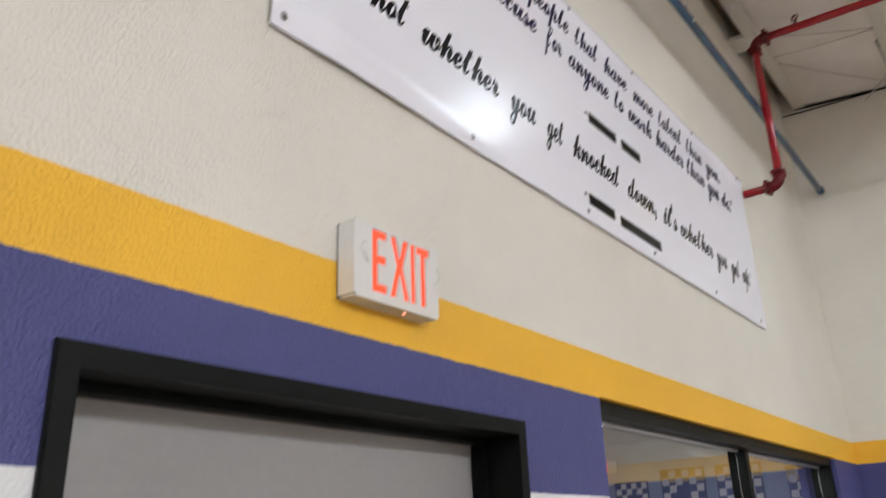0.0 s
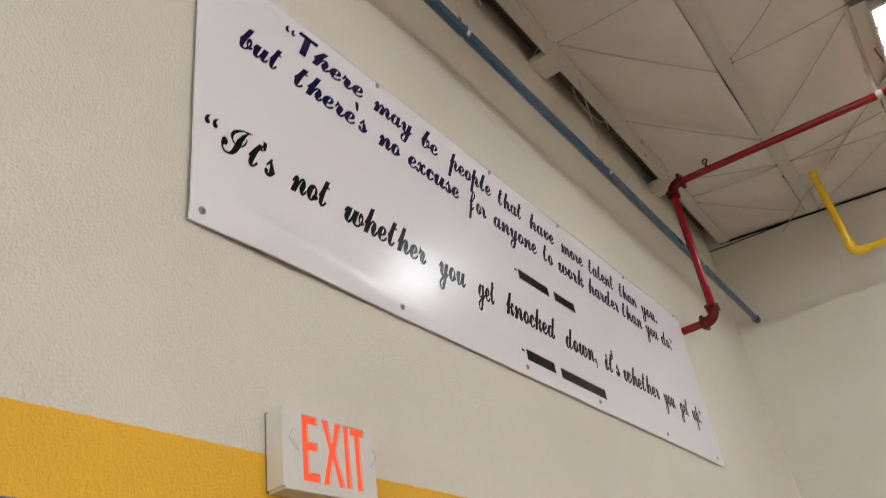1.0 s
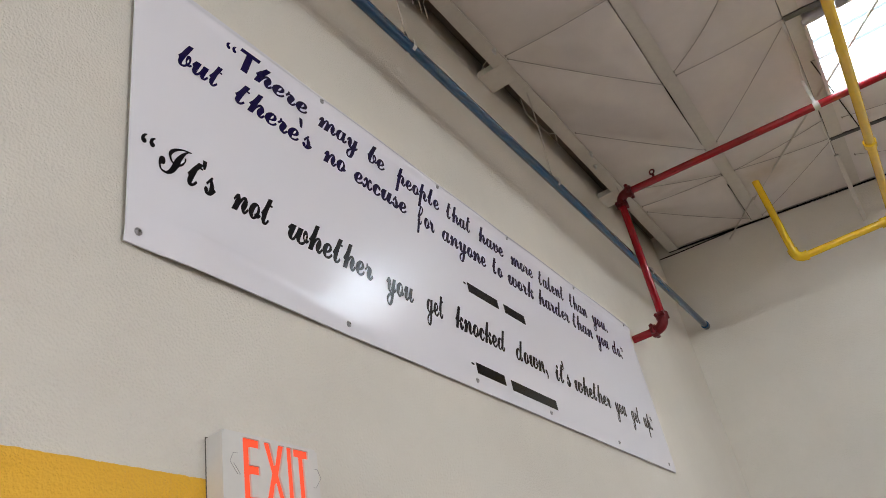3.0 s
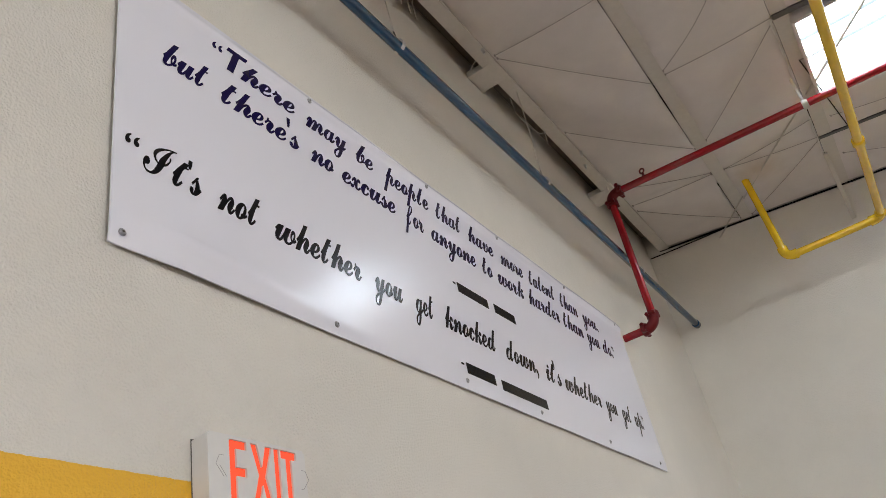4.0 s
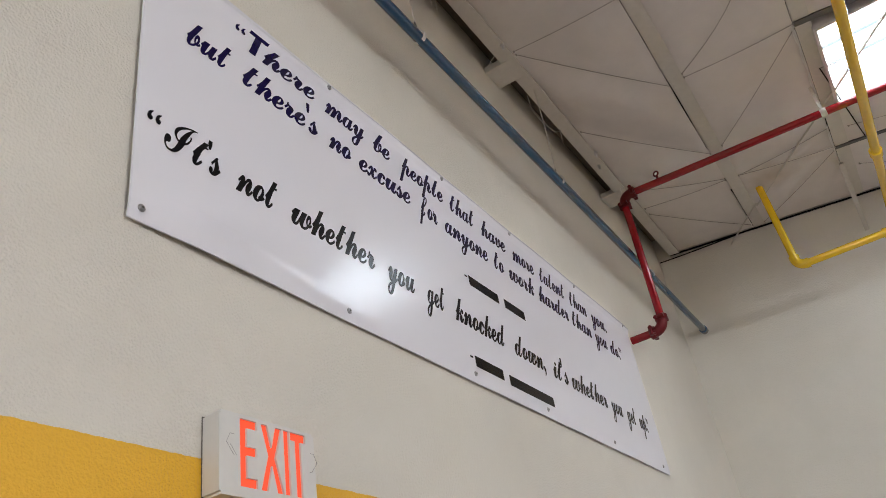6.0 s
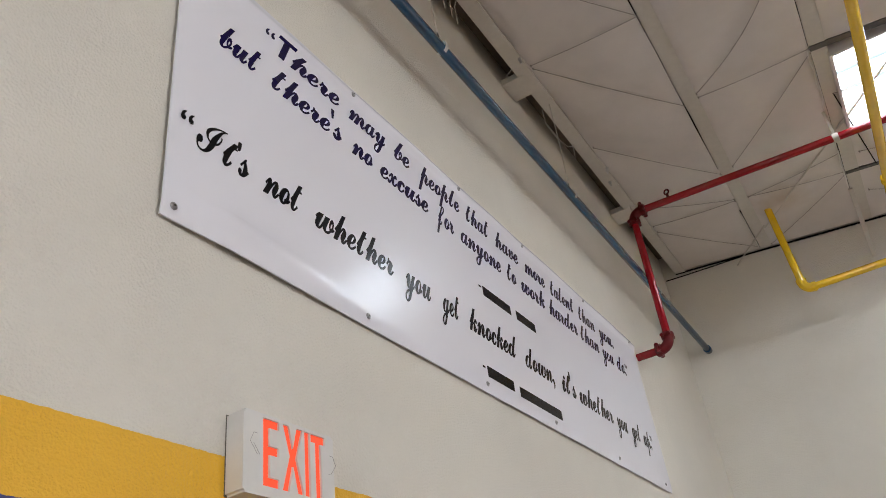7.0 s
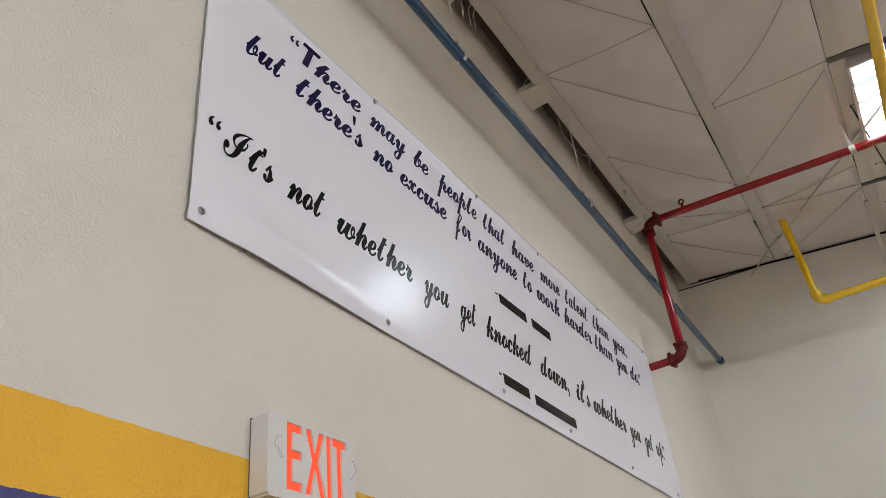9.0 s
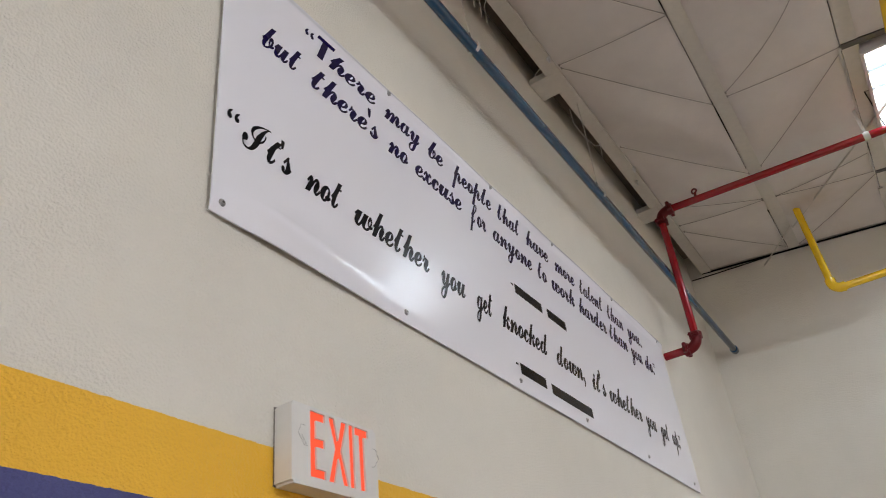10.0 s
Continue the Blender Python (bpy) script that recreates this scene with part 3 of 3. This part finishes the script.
clip = thing("strap_hanger", "white strap hanger holding the red pipe below the purlin", "pipe hanger", "pipe hangers")
sx = 1.575
sz = Z_HIGH - 0.22 * (sx - RX) / (X_RUN - RX)
bm = bmesh.new()
n = 20
inner = [(math.cos(2 * math.pi * k / n), math.sin(2 * math.pi * k / n)) for k in range(n)]
rows = [[bm.verts.new((sx + w, RY + 0.008 + q * cy, sz + q * cz)) for cy, cz in inner] for q, w in ((RR + 0.002, -0.018), (RR + 0.006, -0.018), (RR + 0.006, 0.018), (RR + 0.002, 0.018))]
for i in range(4):
    for k in range(n):
        bm.faces.new((rows[i][k], rows[i][(k + 1) % n], rows[(i + 1) % 4][(k + 1) % n], rows[(i + 1) % 4][k]))
part("strap_loop", bm, STRAPW, clip, smooth=True)
part("strap_tail", box(bmesh.new(), sx - 0.009, sx + 0.009, RY + 0.006, RY + 0.010, sz + RR + 0.004, roof_z(sx) + 0.01), STRAPW, clip)


# ---- yellow gas pipe ----
YX, YX2, YY, YZ, YR = 1.045, 1.706, 5.95, 4.288, 0.0265
gas = thing("yellow_pipe", "yellow painted gas pipe dropping from the ceiling", "pipe")
part("drop", tube(bmesh.new(), (YX - 0.02, YY, roof_z(YX) + 0.06), (YX, YY, YZ + 0.07), YR, sides=24), YELLOW, gas, smooth=True)
part("cross_run", tube(bmesh.new(), (YX + 0.07, YY, YZ), (YX2 - 0.07, YY, YZ), YR, sides=24), YELLOW, gas, smooth=True)
part("long_run", tube(bmesh.new(), (YX2, YY - 0.07, YZ), (YX2 + 0.02, Y_NEAR + 0.05, YZ + 0.02), YR, sides=24), YELLOW, gas, smooth=True)
for pts in (bend((YX, YY, YZ), (0, 0, -1), (1, 0, 0), 0.06), bend((YX2, YY, YZ), (1, 0, 0), (0, -1, 0), 0.06)):
    part("elbow", sweep(bmesh.new(), pts, YR + 0.008, 20), YELLOW, gas, smooth=True)
for c, d in (((YX, YY, YZ + 0.07), (0, 0, 1)), ((YX + 0.07, YY, YZ), (1, 0, 0)), ((YX2 - 0.07, YY, YZ), (1, 0, 0)), ((YX2, YY - 0.07, YZ), (0, 1, 0)), ((YX2, 4.83, YZ), (0, 1, 0)), ((YX2, 1.5, YZ), (0, 1, 0))):
    c, d = Vector(c), Vector(d)
    w = 0.024 if c.y < 5 else 0.012
    part("collar", tube(bmesh.new(), c - d * w, c + d * w, YR + 0.0095, sides=24), YELLOW, gas, smooth=True)
hole = tube(bmesh.new(), (YX - 0.02, YY, roof_z(YX) - 0.005), (YX - 0.02, YY, roof_z(YX) + 0.016), 0.036, sides=20)
part("ceiling_ring", hole, FOIL, gas, "torn white facing round the pipe")


# ---- lettered banner ----
BY0, BY1, BZ0, BZ1, BF = 1.190, 4.812, 2.897, 3.852, 0.0165
SCREW_Y = [1.222, 1.942, 2.660, 3.250, 3.990, 4.712]
ZS_LOW, ZS_TOP = 2.930, 3.806
banner = thing("banner", "long white vinyl banner with black script quotes, screwed to the wall", "banner")


def banner_x(y, z):
    """Front of the sheet: flat in the middle, its edges curling between the screws."""
    pull = min(1.0, min(abs(y - s) for s in SCREW_Y) / 0.30)
    pull = pull * pull * (3 - 2 * pull)
    low = max(0.0, 1 - (z - BZ0) / 0.05)
    top = max(0.0, 1 - (BZ1 - z) / 0.05)
    lift = max(0.0, 1 - (z - BZ0) / 0.24)
    bow = max(0.0, 1 - ((1.38 - y) / 0.17 if y < 1.38 else (y - 1.38) / 0.58)) ** 1.3
    roll = math.exp(-((z - BZ1 + 0.042) / 0.024) ** 2) * (0.005 + 0.010 * min(1.0, max(0.0, (y - 1.5) / 0.5))) * (0.75 + 0.25 * pull)
    return BF + roll + bow * (0.006 * lift ** 1.3 + 0.015 * math.exp(-((z - BZ0 - 0.074) / 0.038) ** 2)) - (0.0050 - 0.0015 * pull) * low * low - (0.0055 - 0.002 * pull) * top * top


bm = bmesh.new()
NY = 150
zs = [BZ0 + 0.10 * k / 18 for k in range(19)] + [BZ0 + 0.10 + (BZ1 - BZ0 - 0.18) * k / 14 for k in range(1, 15)] + [BZ1 - 0.08 + 0.08 * k / 26 for k in range(1, 27)]
front = [[bm.verts.new((banner_x(BY0 + (BY1 - BY0) * i / NY, z), BY0 + (BY1 - BY0) * i / NY, z)) for i in range(NY + 1)] for z in zs]
back = [[bm.verts.new((v.co.x - 0.004, v.co.y, v.co.z)) for v in row] for row in front]
for j in range(len(zs) - 1):
    for i in range(NY):
        bm.faces.new((front[j][i], front[j][i + 1], front[j + 1][i + 1], front[j + 1][i]))
        bm.faces.new((back[j][i], back[j + 1][i], back[j + 1][i + 1], back[j][i + 1]))
for i in range(NY):
    for j in (0, len(zs) - 1):
        bm.faces.new((front[j][i], front[j][i + 1], back[j][i + 1], back[j][i]))
for j in range(len(zs) - 1):
    for i in (0, NY):
        bm.faces.new((front[j][i], front[j + 1][i], back[j + 1][i], back[j][i]))
part("sheet", bm, VINYL, banner, "glossy white vinyl sheet with curling edges", True)


def screw(y, z):
    x = banner_x(y, z)
    bm = bmesh.new()
    tube(bm, (x - 0.014, y, z), (x + 0.0015, y, z), 0.0098, sides=20)
    tube(bm, (x + 0.0015, y, z), (x + 0.005, y, z), 0.0085, 0.006, sides=12)
    ob = part("screw", bm, SCREWS, banner, "screw head with washer", True)
    part("socket", tube(bmesh.new(), (x + 0.005, y, z), (x + 0.0056, y, z), 0.0032, sides=6), DARKSTEEL, ob)


for y in SCREW_Y:
    screw(y, ZS_LOW)
    screw(y, ZS_TOP)


def script(text):
    """The same letters in the built-in font's joined brush script, with a plain slanted T and a looped I."""
    shift = lambda c: 0x1D4EA - 97 if "a" <= c <= "z" else {"T": 0x1D64F - 84, "I": 0x2110 - 73}.get(c, 0)
    return "".join(chr(ord(c) + shift(c)) for c in text)


def word(text, y0, y1, z, size, mat, weight=0.0105):
    """A lettered word on the banner, from y0 to y1, its baseline at z; size is the height of its small letters."""
    c = bpy.data.curves.new("word", "FONT")
    quote = not any(ch.isalpha() for ch in text)
    c.body, c.size, c.resolution_u, c.shear, c.space_character = script(text), 1.0, 4, 0.12, 0.88
    c.extrude, c.bevel_depth, c.bevel_resolution, c.fill_mode = 0.0, weight, 0, "FRONT"
    tmp = bpy.data.objects.new("word", c)
    scene.collection.objects.link(tmp)
    bpy.context.view_layer.update()
    mesh = bpy.data.meshes.new_from_object(tmp.evaluated_get(bpy.context.evaluated_depsgraph_get()))
    bpy.data.objects.remove(tmp)
    bpy.data.curves.remove(c)
    xs = [v.co.x for v in mesh.vertices]
    lo, hi = min(xs), max(xs)
    scale, tall = (size * 2.15, 9.0) if quote else (size / 0.308, 0.308)
    squeeze = 0.60 if text[0].isupper() else 0.86
    for v in mesh.vertices:
        u, h = (v.co.x - lo) / (hi - lo), scale * (v.co.y if v.co.y < tall else tall + squeeze * (v.co.y - tall))
        v.co = (banner_x(y0 + (y1 - y0) * u, z + h) + 0.001 + 0.01 * v.co.z, y0 + (y1 - y0) * u, z + h)
    mesh.materials.append(mat)
    ob = new("word", mesh)
    ob.parent = banner
    return ob


def lettering(line, z0, z1, size, mat):
    a, b = line[0][1], line[-1][2]
    for text, y0, y1 in line:
        word(text, y0, y1, z0 + (z1 - z0) * ((y0 + y1) / 2 - a) / (b - a), size, mat)


lettering([("\u201c", 1.512, 1.553), ("There", 1.565, 1.868), ("may", 1.914, 2.138), ("be", 2.187, 2.290), ("people", 2.336, 2.656), ("that", 2.707, 2.915), ("have", 2.958, 3.186),
           ("more", 3.245, 3.473), ("talent", 3.533, 3.836), ("than", 3.885, 4.109), ("you.", 4.155, 4.385)], 3.692, 3.651, 0.055, NAVYINK)
lettering([("but", 1.330, 1.494), ("there's", 1.536, 1.868), ("no", 1.918, 2.038), ("excuse", 2.080, 2.392), ("for", 2.436, 2.575), ("anyone", 2.627, 2.973), ("to", 3.026, 3.116),
           ("work", 3.163, 3.415), ("harder", 3.456, 3.802), ("than", 3.843, 4.095), ("you", 4.131, 4.319), ("do.", 4.359, 4.505), ("\u201d", 4.518, 4.550)], 3.538, 3.520, 0.056, NAVYINK)
lettering([("\u201c", 1.221, 1.262), ("It's", 1.272, 1.450), ("not", 1.501, 1.663), ("whether", 1.713, 2.102), ("you", 2.159, 2.329), ("get", 2.388, 2.525), ("knocked", 2.582, 2.982), ("down,", 3.044, 3.328),
           ("it's", 3.412, 3.571), ("whether", 3.608, 4.039), ("you", 4.083, 4.252), ("get", 4.300, 4.458), ("up.", 4.501, 4.626), ("\u201d", 4.634, 4.662)], 3.138, 3.108, 0.058, INK)


def bar(y0, y1, z0, z1):
    part("bar", box(bmesh.new(), BF + 0.0004, BF + 0.0012, y0, y1, z0, z1), INK, banner)


for y0, y1, z0, z1 in ((2.719, 2.738, 3.362, 3.370), (2.750, 2.990, 3.338, 3.370), (3.043, 3.228, 3.340, 3.372), (2.641, 2.660, 2.990, 2.998), (2.675, 2.886, 2.966, 2.998), (2.935, 3.330, 2.960, 2.992)):
    bar(y0, y1, z0 - (0.004 if y1 - y0 > 0.1 else 0), z1 + (0.008 if y1 - y0 > 0.1 else 0))


# ---- lit exit sign ----
SY0, SY1, SZ0, SZ1, SX = 1.411, 1.702, 2.324, 2.499, 0.052
sign = thing("exit_sign", "white plastic exit sign with lit red letters, above the door", "exit sign")
bm = box(bmesh.new(), 0.0027, SX - 0.008, SY0, SY1, SZ0, SZ1)
for v in bm.verts:
    if v.co.x < 0.01:
        v.co.y += 0.002 if v.co.y < 1.5 else -0.002
bmesh.ops.bevel(bm, geom=[e for e in bm.edges if abs(e.verts[0].co.x - e.verts[1].co.x) > 0.01], offset=0.006, segments=3, affect="EDGES")
part("housing", bm, SIGNW, sign, "off-white plastic housing", True)
# thin brown strip in place of the contact shadow between sign and wall
part("back_shade_strip", box(bmesh.new(), 0.0005, 0.0026, SY0 + 0.001, SY1 - 0.001, SZ0 + 0.002, SZ1 - 0.002), SIGNBACK, sign, "dark strip standing in for the contact shade against the wall")

LT, LB = 2.491, 2.346
face = box(bmesh.new(), SX - 0.008, SX, SY0, SY1, SZ0, SZ1)
bmesh.ops.bevel(face, geom=[e for e in face.edges if abs(e.verts[0].co.x - e.verts[1].co.x) > 0.002], offset=0.006, segments=3, affect="EDGES")
face_ob = part("faceplate", face, SIGNW, sign, "white plate with cut-out letters")


def prism(bm, pts, x0, x1):
    a, b = [bm.verts.new((x0, *p)) for p in pts], [bm.verts.new((x1, *p)) for p in pts]
    bm.faces.new(a)
    bm.faces.new(b[::-1])
    for k in range(len(pts)):
        q = (k + 1) % len(pts)
        bm.faces.new((a[k], b[k], b[q], a[q]))


W = 0.0195
mid = (LT + LB) / 2 + 0.004
GLYPHS = {
    "E": [[(1.469, LB), (1.518, LB), (1.518, LB + W), (1.469 + W, LB + W), (1.469 + W, mid - W / 2), (1.516, mid - W / 2), (1.516, mid + W / 2), (1.469 + W, mid + W / 2),
           (1.469 + W, LT - W), (1.518, LT - W), (1.518, LT), (1.469, LT)]],
    "X": [[(1.528, LB), (1.548, LB), (1.5625, mid - 0.020), (1.577, LB), (1.597, LB), (1.574, mid), (1.595, LT), (1.575, LT), (1.5625, mid + 0.020), (1.550, LT), (1.530, LT), (1.551, mid)]],
    "I": [[(1.601, LB), (1.6185, LB), (1.6185, LT), (1.601, LT)]],
    "T": [[(1.637, LB), (1.656, LB), (1.656, LT - W), (1.672, LT - W), (1.672, LT), (1.6225, LT), (1.6225, LT - W), (1.637, LT - W)]],
}
cut = bmesh.new()
for name, shapes in GLYPHS.items():
    for pts in shapes:
        prism(cut, pts, SX - 0.02, SX + 0.01)
        lit = bmesh.new()
        prism(lit, pts, SX - 0.0062, SX - 0.0052)
        part("letter", lit, SIGNRED, sign, "glowing red letter")
cutter = mesh_object("cutter", cut, SIGNW)
mod = face_ob.modifiers.new("cut", "BOOLEAN")
mod.operation, mod.object, mod.solver = "DIFFERENCE", cutter, "EXACT"
bpy.context.view_layer.update()
holed = bpy.data.meshes.new_from_object(face_ob.evaluated_get(bpy.context.evaluated_depsgraph_get()))
face_ob.modifiers.clear()
face_ob.data = holed
bpy.data.objects.remove(cutter)
for s, yc in ((1, 1.453), (-1, 1.687)):
    zc, h, d = 2.430, 0.022, 0.022
    outer = [(SX + 0.0002, yc, zc + h), (SX + 0.0002, yc - s * d * 0.55, zc + h), (SX + 0.0002, yc - s * d, zc + 0.002), (SX + 0.0002, yc - s * 0.1 * d, zc - h), (SX + 0.0002, yc + s * 0.25 * d, zc - h)]
    if s > 0:
        outer.append((SX + 0.0002, yc - s * 0.55 * d, zc))
    part("chevron", sweep(bmesh.new(), outer, 0.0006, 5), SIGNLINE, sign, "thin moulded arrow outline")
part("indicator", tube(bmesh.new(), (SX - 0.018, 1.595, SZ0 - 0.003), (SX - 0.018, 1.595, SZ0 + 0.002), 0.0035, sides=10), LEDRED, sign, "small red indicator light")

# ---- door ----
door = tagged(new("door_1"), "closed grey door in a black steel frame", "door", kind="structure")
bm = bmesh.new()
FO, FX = 0.036, 0.012
outline = [(DOOR_Y0 - FO, 0.0), (DOOR_Y0, 0.0), (DOOR_Y0, DOOR_Z), (DOOR_Y1, DOOR_Z), (DOOR_Y1, 0.0), (DOOR_Y1 + FO, 0.0), (DOOR_Y1 + FO, DOOR_Z + FO), (DOOR_Y0 - FO, DOOR_Z + FO)]
prism(bm, outline, -0.21, FX)
bmesh.ops.bevel(bm, geom=[e for e in bm.edges if e.verts[0].co.x > 0 and e.verts[1].co.x > 0], offset=0.003, segments=2, affect="EDGES")
part("door_frame", bm, BLACK, door, "black enamelled steel frame")
bm = bmesh.new()
box(bm, -0.138, -0.095, DOOR_Y0 + 0.0005, DOOR_Y0 + 0.016, 0.0, DOOR_Z - 0.0005)
box(bm, -0.138, -0.095, DOOR_Y1 - 0.016, DOOR_Y1 - 0.0005, 0.0, DOOR_Z - 0.0005)
box(bm, -0.138, -0.0955, DOOR_Y0 + 0.016, DOOR_Y1 - 0.016, DOOR_Z - 0.018, DOOR_Z - 0.0005)
part("door_stop", bm, BLACK, door, "black door stop")
leaf = part("door_leaf", box(bmesh.new(), -0.186, -0.141, DOOR_Y0 + 0.003, DOOR_Y1 - 0.003, 0.008, DOOR_Z - 0.004, 0.002), DOOR, door, "plain grey door leaf")
hd = bmesh.new()
tube(hd, (-0.141, DOOR_Y0 + 0.075, 1.0), (-0.09, DOOR_Y0 + 0.075, 1.0), 0.011)
tube(hd, (-0.09, DOOR_Y0 + 0.07, 1.0), (-0.09, DOOR_Y0 + 0.19, 1.0), 0.010)
tube(hd, (-0.1405, DOOR_Y0 + 0.075, 1.0), (-0.134, DOOR_Y0 + 0.075, 1.0), 0.03)
part("door_handle", hd, STEEL, leaf, "steel lever handle", True)

# ---- window to the next room ----
window = tagged(new("window_1"), "wide fixed window with black frame, looking into another room", "window", kind="structure")
GX = -0.105



def bar_box(y0, y1, z0, z1, name="window_frame"):
    part(name, box(bmesh.new(), GX - 0.045, -0.026 if name == "window_frame" else GX + 0.045, y0, y1, z0, z1, 0.003), BLACK, window)


bar_box(WIN_Y0 + 0.001, WIN_Y1 - 0.001, WIN_Z1 - 0.050, WIN_Z1 - 0.001)
bar_box(WIN_Y0 + 0.001, WIN_Y1 - 0.001, WIN_Z0 + 0.001, WIN_Z0 + 0.05)
for a, b in ((WIN_Y0 + 0.001, WIN_Y0 + 0.05), (WIN_Y1 - 0.05, WIN_Y1 - 0.001)):
    bar_box(a, b, WIN_Z0 + 0.0505, WIN_Z1 - 0.0505)
bar_box(4.265, 4.322, WIN_Z0 + 0.0505, WIN_Z1 - 0.0505, "mullion")
for a, b in ((WIN_Y0 + 0.05, 4.265), (4.322, WIN_Y1 - 0.05)):
    g = part("pane", box(bmesh.new(), GX - 0.003, GX + 0.003, a + 0.0005, b - 0.0005, WIN_Z0 + 0.051, WIN_Z1 - 0.051), GLASS, window, "clear glass pane")
    g.visible_shadow = False
    part("glazing_bead", box(bmesh.new(), GX + 0.0035, GX + 0.016, a + 0.001, b - 0.001, WIN_Z1 - 0.063, WIN_Z1 - 0.0505, 0.003), STEEL, window, "bright metal glazing bead")

# ---- the next room, seen through the window ----
RZ, RYF = 3.10, 11.0
tagged(mesh_object("far_room_wall", box(bmesh.new(), -6.4, -THICK, RYF, RYF + 0.15, 0, RZ), BACKWALL), "beige wall of the next room", "wall", kind="structure")
tagged(mesh_object("far_room_wall", box(bmesh.new(), -6.6, -6.4, -1.0, RYF + 0.15, 0, RZ), BACKWALL), "beige wall of the next room", "wall", kind="structure")
tagged(mesh_object("far_room_wall", box(bmesh.new(), -6.6, -THICK, -1.2, -1.0, 0, RZ), BACKWALL), "beige wall of the next room", "wall", kind="structure")
tagged(mesh_object("far_room_wall", box(bmesh.new(), -THICK, -THICK + 0.2, Y_END + 0.2, RYF + 0.15, 0, RZ), BACKWALL), "beige wall of the next room", "wall", kind="structure")
tagged(mesh_object("far_room_ceiling", box(bmesh.new(), -6.6, -THICK - 0.001, -1.2, RYF + 0.15, RZ, RZ + 0.1), BACKGREY), "plain grey ceiling of the next room", "ceiling", kind="structure")
tagged(mesh_object("far_room_band", box(bmesh.new(), -6.39, -THICK - 0.01, RYF - 0.006, RYF - 0.001, 0.0, 2.535), BACKBLUE), "blue-grey painted lower wall in the next room", "wall", kind="structure")


def check_banner(x0, x1, z0, z1, gold):
    b = thing("wall_banner", "blue and white checked banner with gold head, on a wall", "banner", "checked banners")
    part("cloth", box(bmesh.new(), x0, x1, RYF - 0.020, RYF - 0.010, z0, z1, 0.002), POSTERBLUE, b)
    cols = 6
    w = (x1 - x0 - 0.04) / cols
    rows_n = int((z1 - z0) / w)
    for r in range(min(rows_n, 8)):
        for c in range(cols):
            if (r + c) % 2 and not (2 <= r <= 3 and 1 < c < 4):
                part("check", box(bmesh.new(), x0 + 0.02 + c * w, x0 + 0.02 + (c + 1) * w, RYF - 0.024, RYF - 0.0205, z1 - 0.02 - (r + 1) * w, z1 - 0.02 - r * w),
                     POSTERWHITE, b)
    if gold:
        part("head", box(bmesh.new(), x0 - 0.004, x1 + 0.004, RYF - 0.0202, RYF - 0.006, z1 - 0.17, z1 + 0.004), POSTERGOLD, b, "gold head band")


check_banner(-3.255, -2.645, 1.5, 2.68, True)
check_banner(-2.49, -1.90, 1.5, 2.68, True)
check_banner(-1.60, -1.02, 1.5, 2.60, True)
check_banner(-3.95, -3.45, 1.5, 2.56, False)
far_sign = thing("exit_sign", "small lit red exit sign in the next room", "exit sign")
part("housing", box(bmesh.new(), -4.02, -3.90, RYF - 0.06, RYF - 0.001, 2.70, 2.86, 0.004), SIGNW, far_sign)
part("lit_face", box(bmesh.new(), -4.10, -4.022, RYF - 0.062, RYF - 0.002, 2.715, 2.855), SIGNFAR, far_sign)
for ly in (3.6, 8.0):
    lt = thing("ceiling_light", "round ceiling light of the next room", "ceiling light", "next room lights")
    part("rim", tube(bmesh.new(), (-2.6, ly, 3.0), (-2.6, ly, RZ - 0.001), 0.30, sides=28), SIGNW, lt, smooth=True)


# ---- high-bay lamps of the hall ----
def high_bay(x, y, skirted):
    lamp = thing("high_bay_lamp", "round high-bay lamp hanging on a rod in the hall", "ceiling lamp", "high-bay lamps")
    z = LAMP_Z
    bm = tube(bmesh.new(), (x, y, z), (x, y, z + 0.07), 0.20, 0.17, sides=32)
    part("housing", bm, DARKSTEEL, lamp, smooth=True)
    if skirted:
        skirt = tube(bmesh.new(), (x, y, z - 0.1625), (x, y, z + 0.002), 0.36, 0.202, sides=40, caps=False)
        bmesh.ops.solidify(skirt, geom=skirt.faces[:], thickness=0.004)
        part("skirt", skirt, STEEL, lamp, "flared metal reflector skirt", True)
    part("driver", tube(bmesh.new(), (x, y, z + 0.07), (x, y, z + 0.15), 0.08, sides=24), DARKSTEEL, lamp, smooth=True)
    part("rod", tube(bmesh.new(), (x, y, z + 0.15), (x, y, roof_z(x) + 0.005), 0.008, sides=8), STEEL, lamp)
    return lamp


for k, (lx, ly) in enumerate(LAMPS):
    high_bay(lx, ly, k in (0, 3))
